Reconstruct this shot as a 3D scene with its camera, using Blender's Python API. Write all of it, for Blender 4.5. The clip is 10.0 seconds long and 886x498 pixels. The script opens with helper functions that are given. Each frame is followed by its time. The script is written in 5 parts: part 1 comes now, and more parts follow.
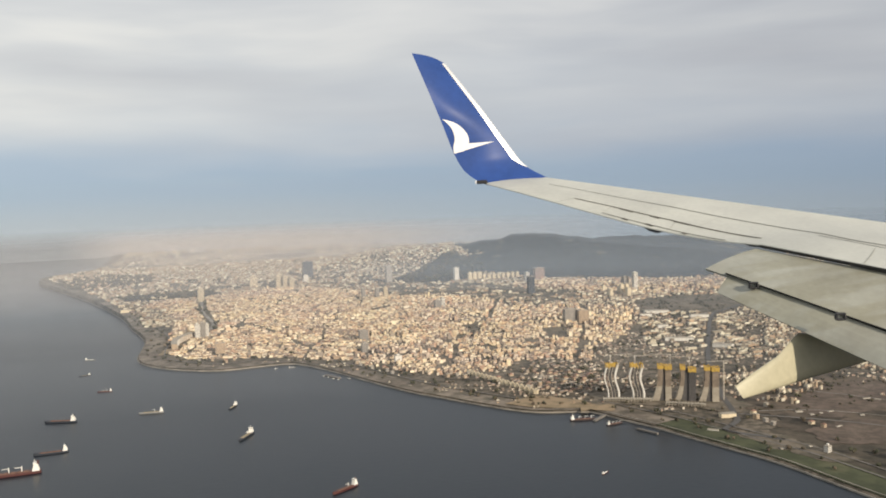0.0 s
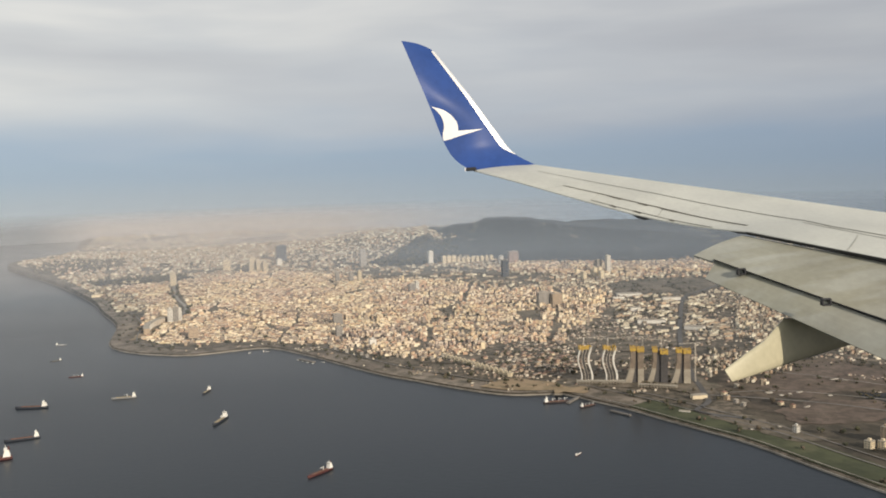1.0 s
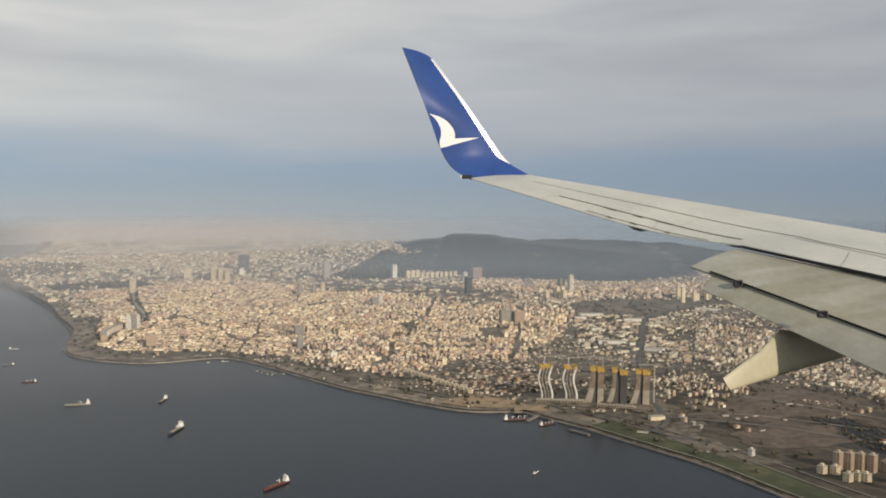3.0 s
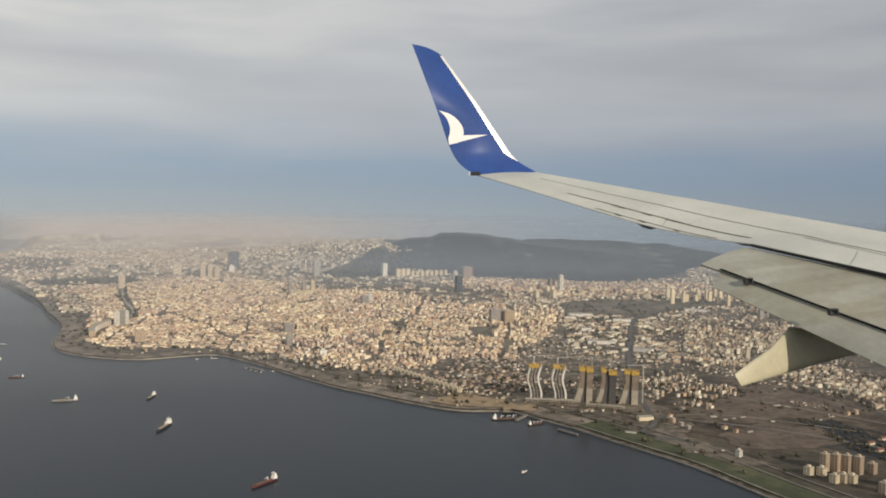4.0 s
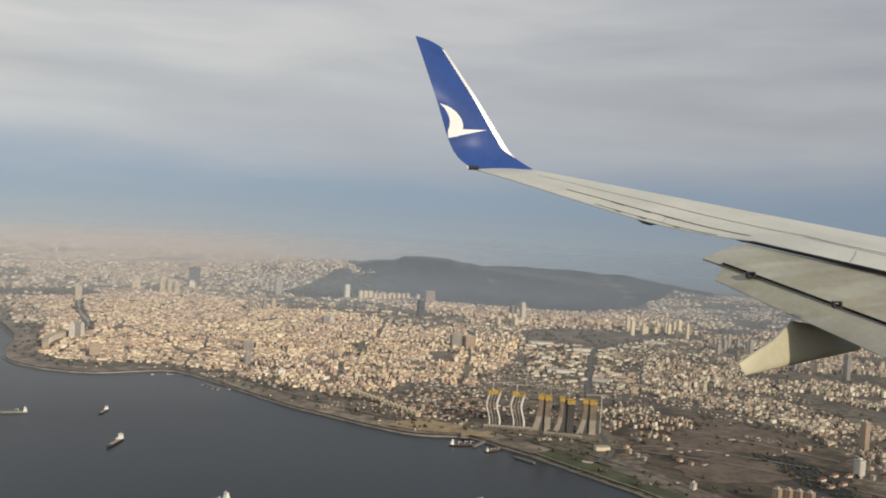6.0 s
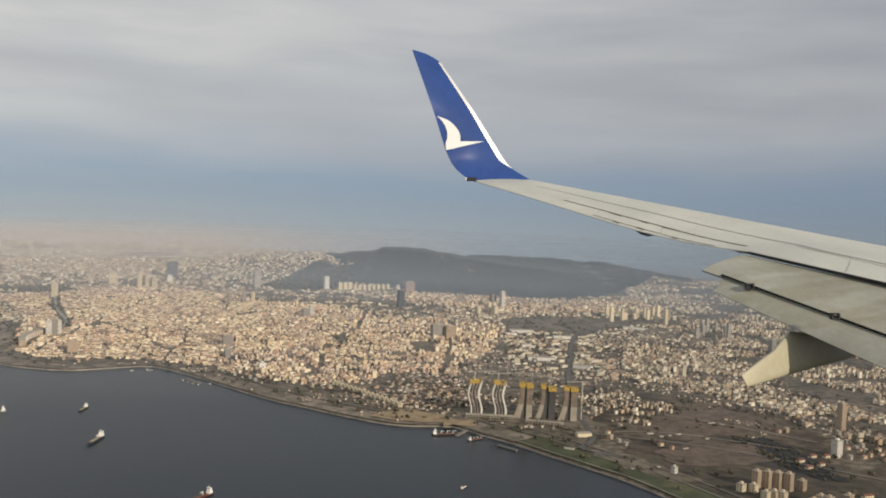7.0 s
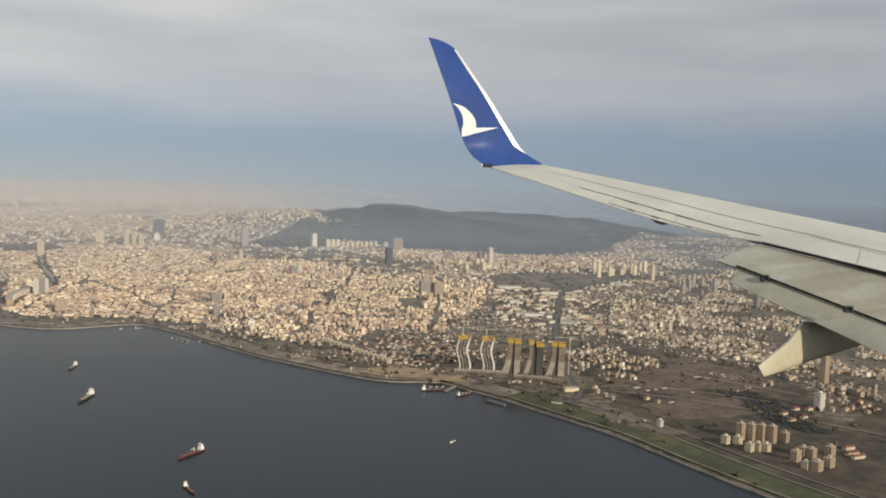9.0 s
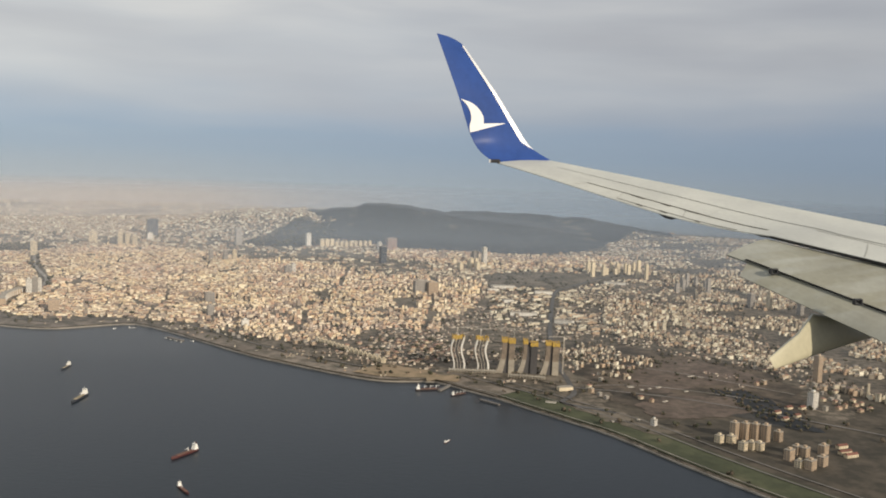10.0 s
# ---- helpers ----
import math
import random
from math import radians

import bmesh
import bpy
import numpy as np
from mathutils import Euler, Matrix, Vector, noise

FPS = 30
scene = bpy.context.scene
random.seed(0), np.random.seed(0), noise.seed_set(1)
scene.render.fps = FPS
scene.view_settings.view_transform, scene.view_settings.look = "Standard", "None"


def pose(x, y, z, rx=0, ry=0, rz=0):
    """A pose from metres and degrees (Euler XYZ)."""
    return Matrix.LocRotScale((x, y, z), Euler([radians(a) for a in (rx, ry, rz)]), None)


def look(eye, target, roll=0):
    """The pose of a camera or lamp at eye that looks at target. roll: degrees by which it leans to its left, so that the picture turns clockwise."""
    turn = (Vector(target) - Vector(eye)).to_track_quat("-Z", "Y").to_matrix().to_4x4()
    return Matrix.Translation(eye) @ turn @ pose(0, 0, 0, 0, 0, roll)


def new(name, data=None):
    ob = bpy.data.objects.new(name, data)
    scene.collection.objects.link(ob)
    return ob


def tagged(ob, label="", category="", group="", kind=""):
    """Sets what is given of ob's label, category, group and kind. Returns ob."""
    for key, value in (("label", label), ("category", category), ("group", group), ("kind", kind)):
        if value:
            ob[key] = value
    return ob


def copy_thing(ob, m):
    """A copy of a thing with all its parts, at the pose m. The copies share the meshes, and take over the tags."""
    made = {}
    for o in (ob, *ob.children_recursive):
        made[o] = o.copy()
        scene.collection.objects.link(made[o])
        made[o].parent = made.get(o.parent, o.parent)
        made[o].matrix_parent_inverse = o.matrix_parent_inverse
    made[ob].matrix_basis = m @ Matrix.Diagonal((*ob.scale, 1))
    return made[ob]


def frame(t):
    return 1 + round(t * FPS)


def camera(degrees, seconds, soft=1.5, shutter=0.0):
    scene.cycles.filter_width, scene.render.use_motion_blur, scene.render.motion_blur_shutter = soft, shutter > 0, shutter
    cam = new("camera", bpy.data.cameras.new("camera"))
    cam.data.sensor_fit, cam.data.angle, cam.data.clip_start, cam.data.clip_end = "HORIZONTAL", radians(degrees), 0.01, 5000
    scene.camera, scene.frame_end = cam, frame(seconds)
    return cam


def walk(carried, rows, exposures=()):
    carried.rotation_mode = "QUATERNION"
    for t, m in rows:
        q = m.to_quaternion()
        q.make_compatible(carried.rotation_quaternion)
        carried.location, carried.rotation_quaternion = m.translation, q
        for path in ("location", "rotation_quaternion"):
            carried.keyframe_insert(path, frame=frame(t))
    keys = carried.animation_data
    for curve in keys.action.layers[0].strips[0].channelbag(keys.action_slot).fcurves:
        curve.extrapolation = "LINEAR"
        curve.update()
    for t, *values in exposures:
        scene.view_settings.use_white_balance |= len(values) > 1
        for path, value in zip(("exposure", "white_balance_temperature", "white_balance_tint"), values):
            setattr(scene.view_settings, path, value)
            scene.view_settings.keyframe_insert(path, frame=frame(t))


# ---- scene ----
cam = camera(52.9, 10.0, soft=1.85)
ROWS = [
    (0.0, 1.295, 0.301, 230.683, 86.268, 1.793, 6.056),
    (0.5, 1.227, 0.238, 230.785, 85.520, 1.745, 5.115),
    (1.0, 1.042, 0.102, 230.753, 85.161, 1.740, 4.388),
    (1.5, 0.945, 0.168, 230.696, 85.327, 1.312, 4.066),
    (2.0, 0.814, 0.079, 230.668, 85.665, 0.751, 3.191),
    (3.5, 0.380, -0.085, 230.589, 86.172, -0.499, 2.015),
    (4.0, 0.222, -0.137, 230.560, 86.046, -0.874, 1.657),
    (4.5, 0.088, -0.141, 230.339, 86.808, -1.678, 0.426),
    (5.0, -0.006, 0.001, 229.991, 90.099, -2.266, 0.344),
    (5.5, -0.128, -0.062, 229.926, 88.766, -3.098, 0.047),
    (7.0, -0.721, -0.307, 230.351, 87.093, -2.253, -1.958),
    (7.5, -0.858, -0.547, 230.624, 86.325, -2.134, -2.394),
    (8.0, -1.051, -0.605, 230.796, 84.868, -2.063, -2.206),
    (8.5, -1.197, -0.606, 230.828, 84.328, -1.595, -2.692),
    (9.0, -1.285, -0.588, 230.878, 84.326, -2.072, -2.771),
    (9.5, -1.472, -0.677, 230.887, 84.352, -1.791, -3.072),
    (10.0, -1.546, -0.667, 230.794, 84.311, -2.107, -3.153),
]

walk(cam, [(t, pose(x, y, z, rx, ry, rz)) for t, x, y, z, rx, ry, rz in ROWS],
     exposures=((0.0, 0.21), (0.8, 0.14), (2.0, 0.04), (3.5, -0.06), (5.0, -0.02), (7.5, -0.11), (8.4, -0.04), (10.0, 0.07)))

# ---- light ----
SUN = Vector((0.63, -0.67, 0.36)).normalized()
sun_data = bpy.data.lights.new("sun", "SUN")
sun_data.energy, sun_data.angle, sun_data.color = 3.4, radians(0.6), (1.0, 0.88, 0.73)
sun = new("sun", sun_data)
sun.matrix_world = look((0, 0, 600), Vector((0, 0, 600)) - SUN)


def ramp(nt, fac, stops):
    n = nt.nodes.new("ShaderNodeValToRGB")
    el = n.color_ramp.elements
    while len(el) < len(stops):
        el.new(0.5)
    for e, (p, c) in zip(el, stops):
        e.position, e.color = p, (*c, 1)
    nt.links.new(fac, n.inputs["Fac"])
    return n.outputs["Color"]


def mixed(nt, fac, a, b, blend="MIX"):
    n = nt.nodes.new("ShaderNodeMix")
    n.data_type, n.blend_type = "RGBA", blend
    for socket, value in ((n.inputs[0], fac), (n.inputs[6], a), (n.inputs[7], b)):
        if hasattr(value, "links"):
            nt.links.new(value, socket)
        else:
            socket.default_value = value if isinstance(value, (int, float)) else (*value[:3], 1)
    return n.outputs[2]


def maths(nt, op, a, b=0.0):
    n = nt.nodes.new("ShaderNodeMath")
    n.operation = op
    for socket, value in zip(n.inputs, (a, b)):
        if hasattr(value, "links"):
            nt.links.new(value, socket)
        else:
            socket.default_value = value
    return n.outputs[0]


def noisy(nt, vector, scale, detail=4.0, rough=0.55):
    n = nt.nodes.new("ShaderNodeTexNoise")
    n.inputs["Scale"].default_value, n.inputs["Detail"].default_value, n.inputs["Roughness"].default_value = scale, detail, rough
    nt.links.new(vector, n.inputs["Vector"])
    return n.outputs["Fac"]


def make_sky():
    world = bpy.data.worlds.new("sky")
    scene.world = world
    world.use_nodes = True
    nt = world.node_tree
    nt.nodes.clear()
    out = nt.nodes.new("ShaderNodeOutputWorld")
    back = nt.nodes.new("ShaderNodeBackground")
    tc = nt.nodes.new("ShaderNodeTexCoord")
    sky = nt.nodes.new("ShaderNodeTexSky")
    sky.sky_type, sky.sun_disc = "NISHITA", False
    sky.sun_elevation = math.asin(SUN.z)
    sky.sun_rotation = math.atan2(SUN.x, SUN.y)
    sky.air_density, sky.dust_density = 1.5, 3.0
    sep = nt.nodes.new("ShaderNodeSeparateXYZ")
    nt.links.new(tc.outputs["Generated"], sep.inputs[0])
    # clouds lie in long flat layers: stretched sideways, and softly warped
    warp = nt.nodes.new("ShaderNodeTexNoise")
    warp.inputs["Scale"].default_value, warp.inputs["Detail"].default_value = 1.4, 2.0
    nt.links.new(tc.outputs["Generated"], warp.inputs["Vector"])
    bent = nt.nodes.new("ShaderNodeVectorMath")
    bent.operation = "MULTIPLY_ADD"
    nt.links.new(warp.outputs["Color"], bent.inputs[0])
    bent.inputs[1].default_value = (0.10, 0.10, 0.10)
    nt.links.new(tc.outputs["Generated"], bent.inputs[2])
    mp = nt.nodes.new("ShaderNodeMapping")
    mp.inputs["Scale"].default_value = (1.5, 1.5, 9.0)
    nt.links.new(bent.outputs[0], mp.inputs["Vector"])
    broad = noisy(nt, mp.outputs[0], 1.6, 4.0, 0.45)
    mp2 = nt.nodes.new("ShaderNodeMapping")
    mp2.inputs["Scale"].default_value = (1.7, 1.7, 11.0)
    mp2.inputs["Location"].default_value = (3.1, 0.4, 1.7)
    nt.links.new(bent.outputs[0], mp2.inputs["Vector"])
    fine = noisy(nt, mp2.outputs[0], 2.0, 4.0, 0.45)
    # clear band near the horizon, haze under it, cloud deck above
    clear = ramp(nt, maths(nt, "ADD", maths(nt, "MULTIPLY", sep.outputs["Z"], 2.0), 0.3), [
        (0.0, (0.42, 0.45, 0.46)), (0.19, (0.395, 0.44, 0.46)), (0.24, (0.375, 0.44, 0.485)), (0.31, (0.33, 0.418, 0.508)),
        (0.38, (0.335, 0.422, 0.525)), (0.50, (0.44, 0.49, 0.56)), (0.75, (0.42, 0.47, 0.54)), (1.0, (0.45, 0.50, 0.60))])
    cloud = ramp(nt, fine, [(0.28, (0.465, 0.475, 0.505)), (0.5, (0.545, 0.555, 0.572)), (0.70, (0.655, 0.652, 0.642))])
    deck = ramp(nt, maths(nt, "ADD", maths(nt, "MULTIPLY", sep.outputs["Z"], 4.2), maths(nt, "MULTIPLY", broad, 0.75)), [
        (0.46, (0, 0, 0)), (0.70, (0.55, 0.55, 0.55)), (1.0, (0.94, 0.94, 0.94))])
    veil = mixed(nt, deck, clear, cloud)
    # the sky colour is scaled up towards the west and down towards the east
    glow = ramp(nt, maths(nt, "ADD", maths(nt, "MULTIPLY", sep.outputs["X"], -0.5), 0.5), [(0.0, (0.72, 0.73, 0.76)), (0.28, (0.78, 0.79, 0.82)), (0.5, (0.95, 0.95, 0.96)), (0.78, (1.145, 1.127, 1.09)), (1.0, (1.2, 1.19, 1.15))])
    veil = mixed(nt, 1.0, veil, glow, "MULTIPLY")
    air = mixed(nt, 1.0, sky.outputs[0], (0.10, 0.10, 0.10), "MULTIPLY")
    total = mixed(nt, 0.92, air, veil)
    nt.links.new(total, back.inputs["Color"])
    back.inputs["Strength"].default_value = 1.0
    nt.links.new(back.outputs[0], out.inputs[0])


make_sky()


# ---- materials ----
def material(name, colour, rough=0.7, metal=0.0, spread=0.25, scale=1.0, bump=0.0, fine=None, random=0.0, coat=0.0, island=None, drift=None, streak=None):
    """A surface with variation at two scales; island: a palette picked per separate piece of the mesh."""
    m = bpy.data.materials.new(name)
    m.use_nodes = True
    nt = m.node_tree
    b = nt.nodes["Principled BSDF"]
    tc = nt.nodes.new("ShaderNodeTexCoord")
    vec = tc.outputs["Object"]
    big = noisy(nt, vec, scale, 4.0)
    small = noisy(nt, vec, fine or scale * 9, 3.0)
    if island:
        geo = nt.nodes.new("ShaderNodeNewGeometry")
        r = nt.nodes.new("ShaderNodeValToRGB")
        r.color_ramp.interpolation = "CONSTANT"
        el = r.color_ramp.elements
        while len(el) < len(island):
            el.new(0.5)
        for k, (e, c) in enumerate(zip(el, island)):
            e.position, e.color = k / len(island), (*c, 1)
        nt.links.new(geo.outputs["Random Per Island"], r.inputs["Fac"])
        base = r.outputs["Color"]
    else:
        base = mixed(nt, 0.0, colour, colour)
    lo, hi = 1 - spread, 1 + spread
    a = ramp(nt, big, [(0.3, (lo, lo, lo)), (0.7, (hi, hi, hi))])
    c = ramp(nt, small, [(0.3, (1 - spread * 0.5,) * 3), (0.7, (1 + spread * 0.5,) * 3)])
    col = mixed(nt, 1.0, mixed(nt, 1.0, base, a, "MULTIPLY"), c, "MULTIPLY")
    if drift:
        col = mixed(nt, 1.0, col, ramp(nt, noisy(nt, vec, drift[0], 3.0), [(0.36, drift[1]), (0.64, drift[2])]), "MULTIPLY")
    if streak:
        mp = nt.nodes.new("ShaderNodeMapping")
        mp.inputs["Rotation"].default_value, mp.inputs["Scale"].default_value = (0, 0, radians(streak[0])), streak[1]
        nt.links.new(vec, mp.inputs["Vector"])
        col = mixed(nt, 1.0, col, ramp(nt, noisy(nt, mp.outputs[0], 1.0, 5.0, 0.6), [(0.40, streak[2]), (0.56, (1.04, 1.04, 1.04))]), "MULTIPLY")
    if random:
        info = nt.nodes.new("ShaderNodeObjectInfo")
        v = ramp(nt, info.outputs["Random"], [(0, (1 - random,) * 3), (1, (1 + random * 0.5,) * 3)])
        col = mixed(nt, 1.0, col, v, "MULTIPLY")
    nt.links.new(col, b.inputs["Base Color"])
    b.inputs["Metallic"].default_value = metal
    rr = ramp(nt, big, [(0.25, (max(rough - 0.08, 0.02),) * 3), (0.75, (min(rough + 0.08, 1),) * 3)])
    nt.links.new(rr, b.inputs["Roughness"])
    b.inputs["Coat Weight"].default_value = coat
    if bump:
        bp = nt.nodes.new("ShaderNodeBump")
        bp.inputs["Strength"].default_value, bp.inputs["Distance"].default_value = bump, 0.05
        nt.links.new(small, bp.inputs["Height"])
        nt.links.new(bp.outputs[0], b.inputs["Normal"])
    return m


def land_material(name, stops, scale, spots, rough=0.95, dark=0.45):
    """Ground cover: a palette by a broad noise, darker scrub spots by a fine one."""
    m = bpy.data.materials.new(name)
    m.use_nodes = True
    nt = m.node_tree
    b = nt.nodes["Principled BSDF"]
    tc = nt.nodes.new("ShaderNodeTexCoord")
    vec = tc.outputs["Object"]
    base = ramp(nt, noisy(nt, vec, scale, 6.0, 0.6), stops)
    spot = ramp(nt, noisy(nt, vec, spots, 3.0, 0.7), [(0.42, (dark, dark * 1.02, dark * 0.94)), (0.58, (1.1, 1.08, 1.05))])
    nt.links.new(mixed(nt, 1.0, base, spot, "MULTIPLY"), b.inputs["Base Color"])
    b.inputs["Roughness"].default_value = rough
    return m


def water_material():
    m = bpy.data.materials.new("sea_water")
    m.use_nodes = True
    nt = m.node_tree
    b = nt.nodes["Principled BSDF"]
    tc = nt.nodes.new("ShaderNodeTexCoord")
    vec = tc.outputs["Object"]
    big = noisy(nt, vec, 0.004, 4.0)
    mp = nt.nodes.new("ShaderNodeMapping")
    mp.inputs["Scale"].default_value = (0.12, 0.3, 0.3)
    mp.inputs["Rotation"].default_value = (0, 0, 0.5)
    nt.links.new(vec, mp.inputs["Vector"])
    wave = noisy(nt, mp.outputs[0], 1.0, 5.0, 0.65)
    nt.links.new(ramp(nt, big, [(0.3, (0.004, 0.009, 0.015)), (0.7, (0.008, 0.015, 0.022))]), b.inputs["Base Color"])
    nt.links.new(ramp(nt, big, [(0.3, (0.28,) * 3), (0.7, (0.31,) * 3)]), b.inputs["Roughness"])
    b.inputs["IOR"].default_value = 1.31
    bp = nt.nodes.new("ShaderNodeBump")
    bp.inputs["Strength"].default_value, bp.inputs["Distance"].default_value = 0.14, 1.0
    nt.links.new(wave, bp.inputs["Height"])
    nt.links.new(bp.outputs[0], b.inputs["Normal"])
    return m


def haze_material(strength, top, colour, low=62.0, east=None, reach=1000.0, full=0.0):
    """Haze painted onto a see-through sheet: it thins out upwards, its tint set by side."""
    m = bpy.data.materials.new("painted_haze")
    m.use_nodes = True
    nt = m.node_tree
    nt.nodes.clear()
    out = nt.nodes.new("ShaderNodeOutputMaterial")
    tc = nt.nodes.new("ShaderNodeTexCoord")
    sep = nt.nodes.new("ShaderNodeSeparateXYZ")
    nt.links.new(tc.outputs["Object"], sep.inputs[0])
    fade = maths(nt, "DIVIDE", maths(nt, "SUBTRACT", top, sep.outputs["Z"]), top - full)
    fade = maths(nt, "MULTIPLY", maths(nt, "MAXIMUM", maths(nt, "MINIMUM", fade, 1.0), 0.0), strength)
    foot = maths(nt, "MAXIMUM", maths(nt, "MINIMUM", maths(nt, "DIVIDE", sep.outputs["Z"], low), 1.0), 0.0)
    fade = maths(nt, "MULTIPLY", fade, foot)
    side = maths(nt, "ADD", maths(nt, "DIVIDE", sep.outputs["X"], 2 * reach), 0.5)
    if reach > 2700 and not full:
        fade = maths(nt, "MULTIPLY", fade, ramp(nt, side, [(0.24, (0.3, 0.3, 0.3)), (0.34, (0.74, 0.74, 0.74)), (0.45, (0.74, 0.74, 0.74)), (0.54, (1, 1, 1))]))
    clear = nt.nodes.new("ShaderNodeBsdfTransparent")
    haze_tint = nt.nodes.new("ShaderNodeBsdfDiffuse")
    haze_tint.inputs["Color"].default_value = (*colour, 1)
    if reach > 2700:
        # the westmost stop is the tone of hazy far sea, put on the sheet
        nt.links.new(ramp(nt, side, [(0.255, (0.19, 0.215, 0.245)), (0.283, colour), (0.40, colour), (0.56, east)]), haze_tint.inputs["Color"])
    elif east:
        nt.links.new(ramp(nt, side, [(0.37, colour), (0.46, east)]), haze_tint.inputs["Color"])
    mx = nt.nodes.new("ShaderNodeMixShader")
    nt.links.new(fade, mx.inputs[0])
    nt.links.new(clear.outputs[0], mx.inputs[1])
    nt.links.new(haze_tint.outputs[0], mx.inputs[2])
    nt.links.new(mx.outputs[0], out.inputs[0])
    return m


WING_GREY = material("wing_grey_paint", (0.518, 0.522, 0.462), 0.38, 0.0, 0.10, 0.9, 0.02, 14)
# flap grey holds the weak grazing sun in its colour, plus dirty streaks
FLAP_DIMMED_GREY = material("flap_dimmed_grey", (0.325, 0.325, 0.283), 0.5, 0.0, 0.12, 1.1, 0.02, 11, drift=(0.8, (1.05, 1.06, 1.05), (0.92, 0.90, 0.84)), streak=(40, (0.35, 3.2, 3.2), (0.88, 0.86, 0.79)))
FAIRING = material("fairing_paint", (0.47, 0.435, 0.30), 0.4, 0.0, 0.10, 2.0, 0.02, 14)
BLUE = material("winglet_blue_paint", (0.029, 0.071, 0.248), 0.6, 0.0, 0.12, 1.5, 0.0, 9, coat=0.02)
BLUE.node_tree.nodes["Principled BSDF"].inputs["Coat Roughness"].default_value = 0.2
BLUE.node_tree.nodes["Principled BSDF"].inputs["Specular IOR Level"].default_value = 0.12
WHITE = material("white_paint", (0.80, 0.80, 0.78), 0.6, 0.0, 0.05, 2.0)
BARE = material("bare_metal", (0.82, 0.81, 0.78), 0.4, 0.25, 0.05, 3.0)
SEAM = material("joint_sealant", (0.11, 0.105, 0.085), 0.7, 0.0, 0.35, 2.5, 0, 9)
WORN = material("worn_joint", (0.34, 0.335, 0.29), 0.6, 0.0, 0.25, 2.5, 0, 9)
# near-black for real fittings, and for shade painted into the flap gaps
SHADE_FITTING_BLACK = material("shade_fitting_black", (0.03, 0.03, 0.032), 0.6, 0.0, 0.2, 5.0)
WATER = water_material()
EARTH = land_material("town_ground", [(0.30, (0.080, 0.069, 0.050)), (0.50, (0.140, 0.117, 0.088)), (0.70, (0.21, 0.176, 0.135))], 0.012, 0.11)
FIELD = land_material("bare_field", [(0.30, (0.060, 0.050, 0.036)), (0.5, (0.094, 0.074, 0.054)), (0.72, (0.135, 0.104, 0.074))], 0.014, 0.035)
PARK = land_material("park_grass", [(0.30, (0.135, 0.110, 0.086)), (0.52, (0.205, 0.172, 0.137)), (0.75, (0.29, 0.248, 0.20))], 0.014, 0.045, 0.95, 0.58)
GRASS = land_material("olive_grass", [(0.30, (0.046, 0.040, 0.028)), (0.52, (0.076, 0.063, 0.045)), (0.75, (0.118, 0.096, 0.070))], 0.016, 0.05, 0.95, 0.6)
SOIL = land_material("turned_soil", [(0.30, (0.090, 0.068, 0.054)), (0.52, (0.125, 0.094, 0.074)), (0.75, (0.165, 0.128, 0.102))], 0.03, 0.12, 0.95, 0.8)
MARSH = land_material("wet_ground", [(0.30, (0.034, 0.032, 0.028)), (0.52, (0.054, 0.048, 0.040)), (0.75, (0.085, 0.072, 0.056))], 0.02, 0.08, 0.8, 0.7)
LAWN = land_material("shore_lawn", [(0.30, (0.044, 0.052, 0.025)), (0.52, (0.068, 0.076, 0.036)), (0.75, (0.110, 0.102, 0.058))], 0.02, 0.05, 0.95, 0.75)
DRY = land_material("dry_waste_ground", [(0.30, (0.105, 0.090, 0.066)), (0.52, (0.155, 0.130, 0.098)), (0.75, (0.20, 0.168, 0.128))], 0.016, 0.06, 0.95, 0.6)
SAND = land_material("bare_sand", [(0.30, (0.25, 0.185, 0.115)), (0.7, (0.31, 0.235, 0.15))], 0.02, 0.08, 0.95, 0.86)
PAVING = land_material("town_paving", [(0.30, (0.115, 0.095, 0.072)), (0.5, (0.155, 0.130, 0.098)), (0.7, (0.21, 0.177, 0.135))], 0.012, 0.09, 0.95, 0.66)
# forest tones leaned to blue: distance haze put into the base colour
FOREST = land_material("haze_blued_forest", [(0.34, (0.010, 0.014, 0.019)), (0.52, (0.024, 0.028, 0.033)), (0.72, (0.046, 0.046, 0.048))], 0.009, 0.045)
ASPHALT = material("asphalt", (0.18, 0.165, 0.145), 0.9, 0, 0.2, 0.05)
DARK_ASPHALT = material("dark_asphalt", (0.10, 0.095, 0.088), 0.9, 0, 0.2, 0.05)
STONE = material("shore_stone", (0.27, 0.245, 0.205), 0.9, 0, 0.35, 0.05, 0.3, 0.8)
WALLS = [(0.66, 0.545, 0.392), (0.75, 0.657, 0.53), (0.47, 0.364, 0.276), (0.85, 0.785, 0.665), (0.38, 0.333, 0.286), (0.66, 0.51, 0.37), (0.72, 0.626, 0.466), (0.3, 0.258, 0.228), (0.8, 0.687, 0.53), (0.52, 0.365, 0.275), (0.62, 0.535, 0.456), (0.24, 0.207, 0.185), (0.84, 0.765, 0.615)]
ROOFS = [(0.275, 0.181, 0.129), (0.304, 0.227, 0.172), (0.243, 0.220, 0.198), (0.334, 0.290, 0.240), (0.221, 0.141, 0.103), (0.366, 0.329, 0.292)]
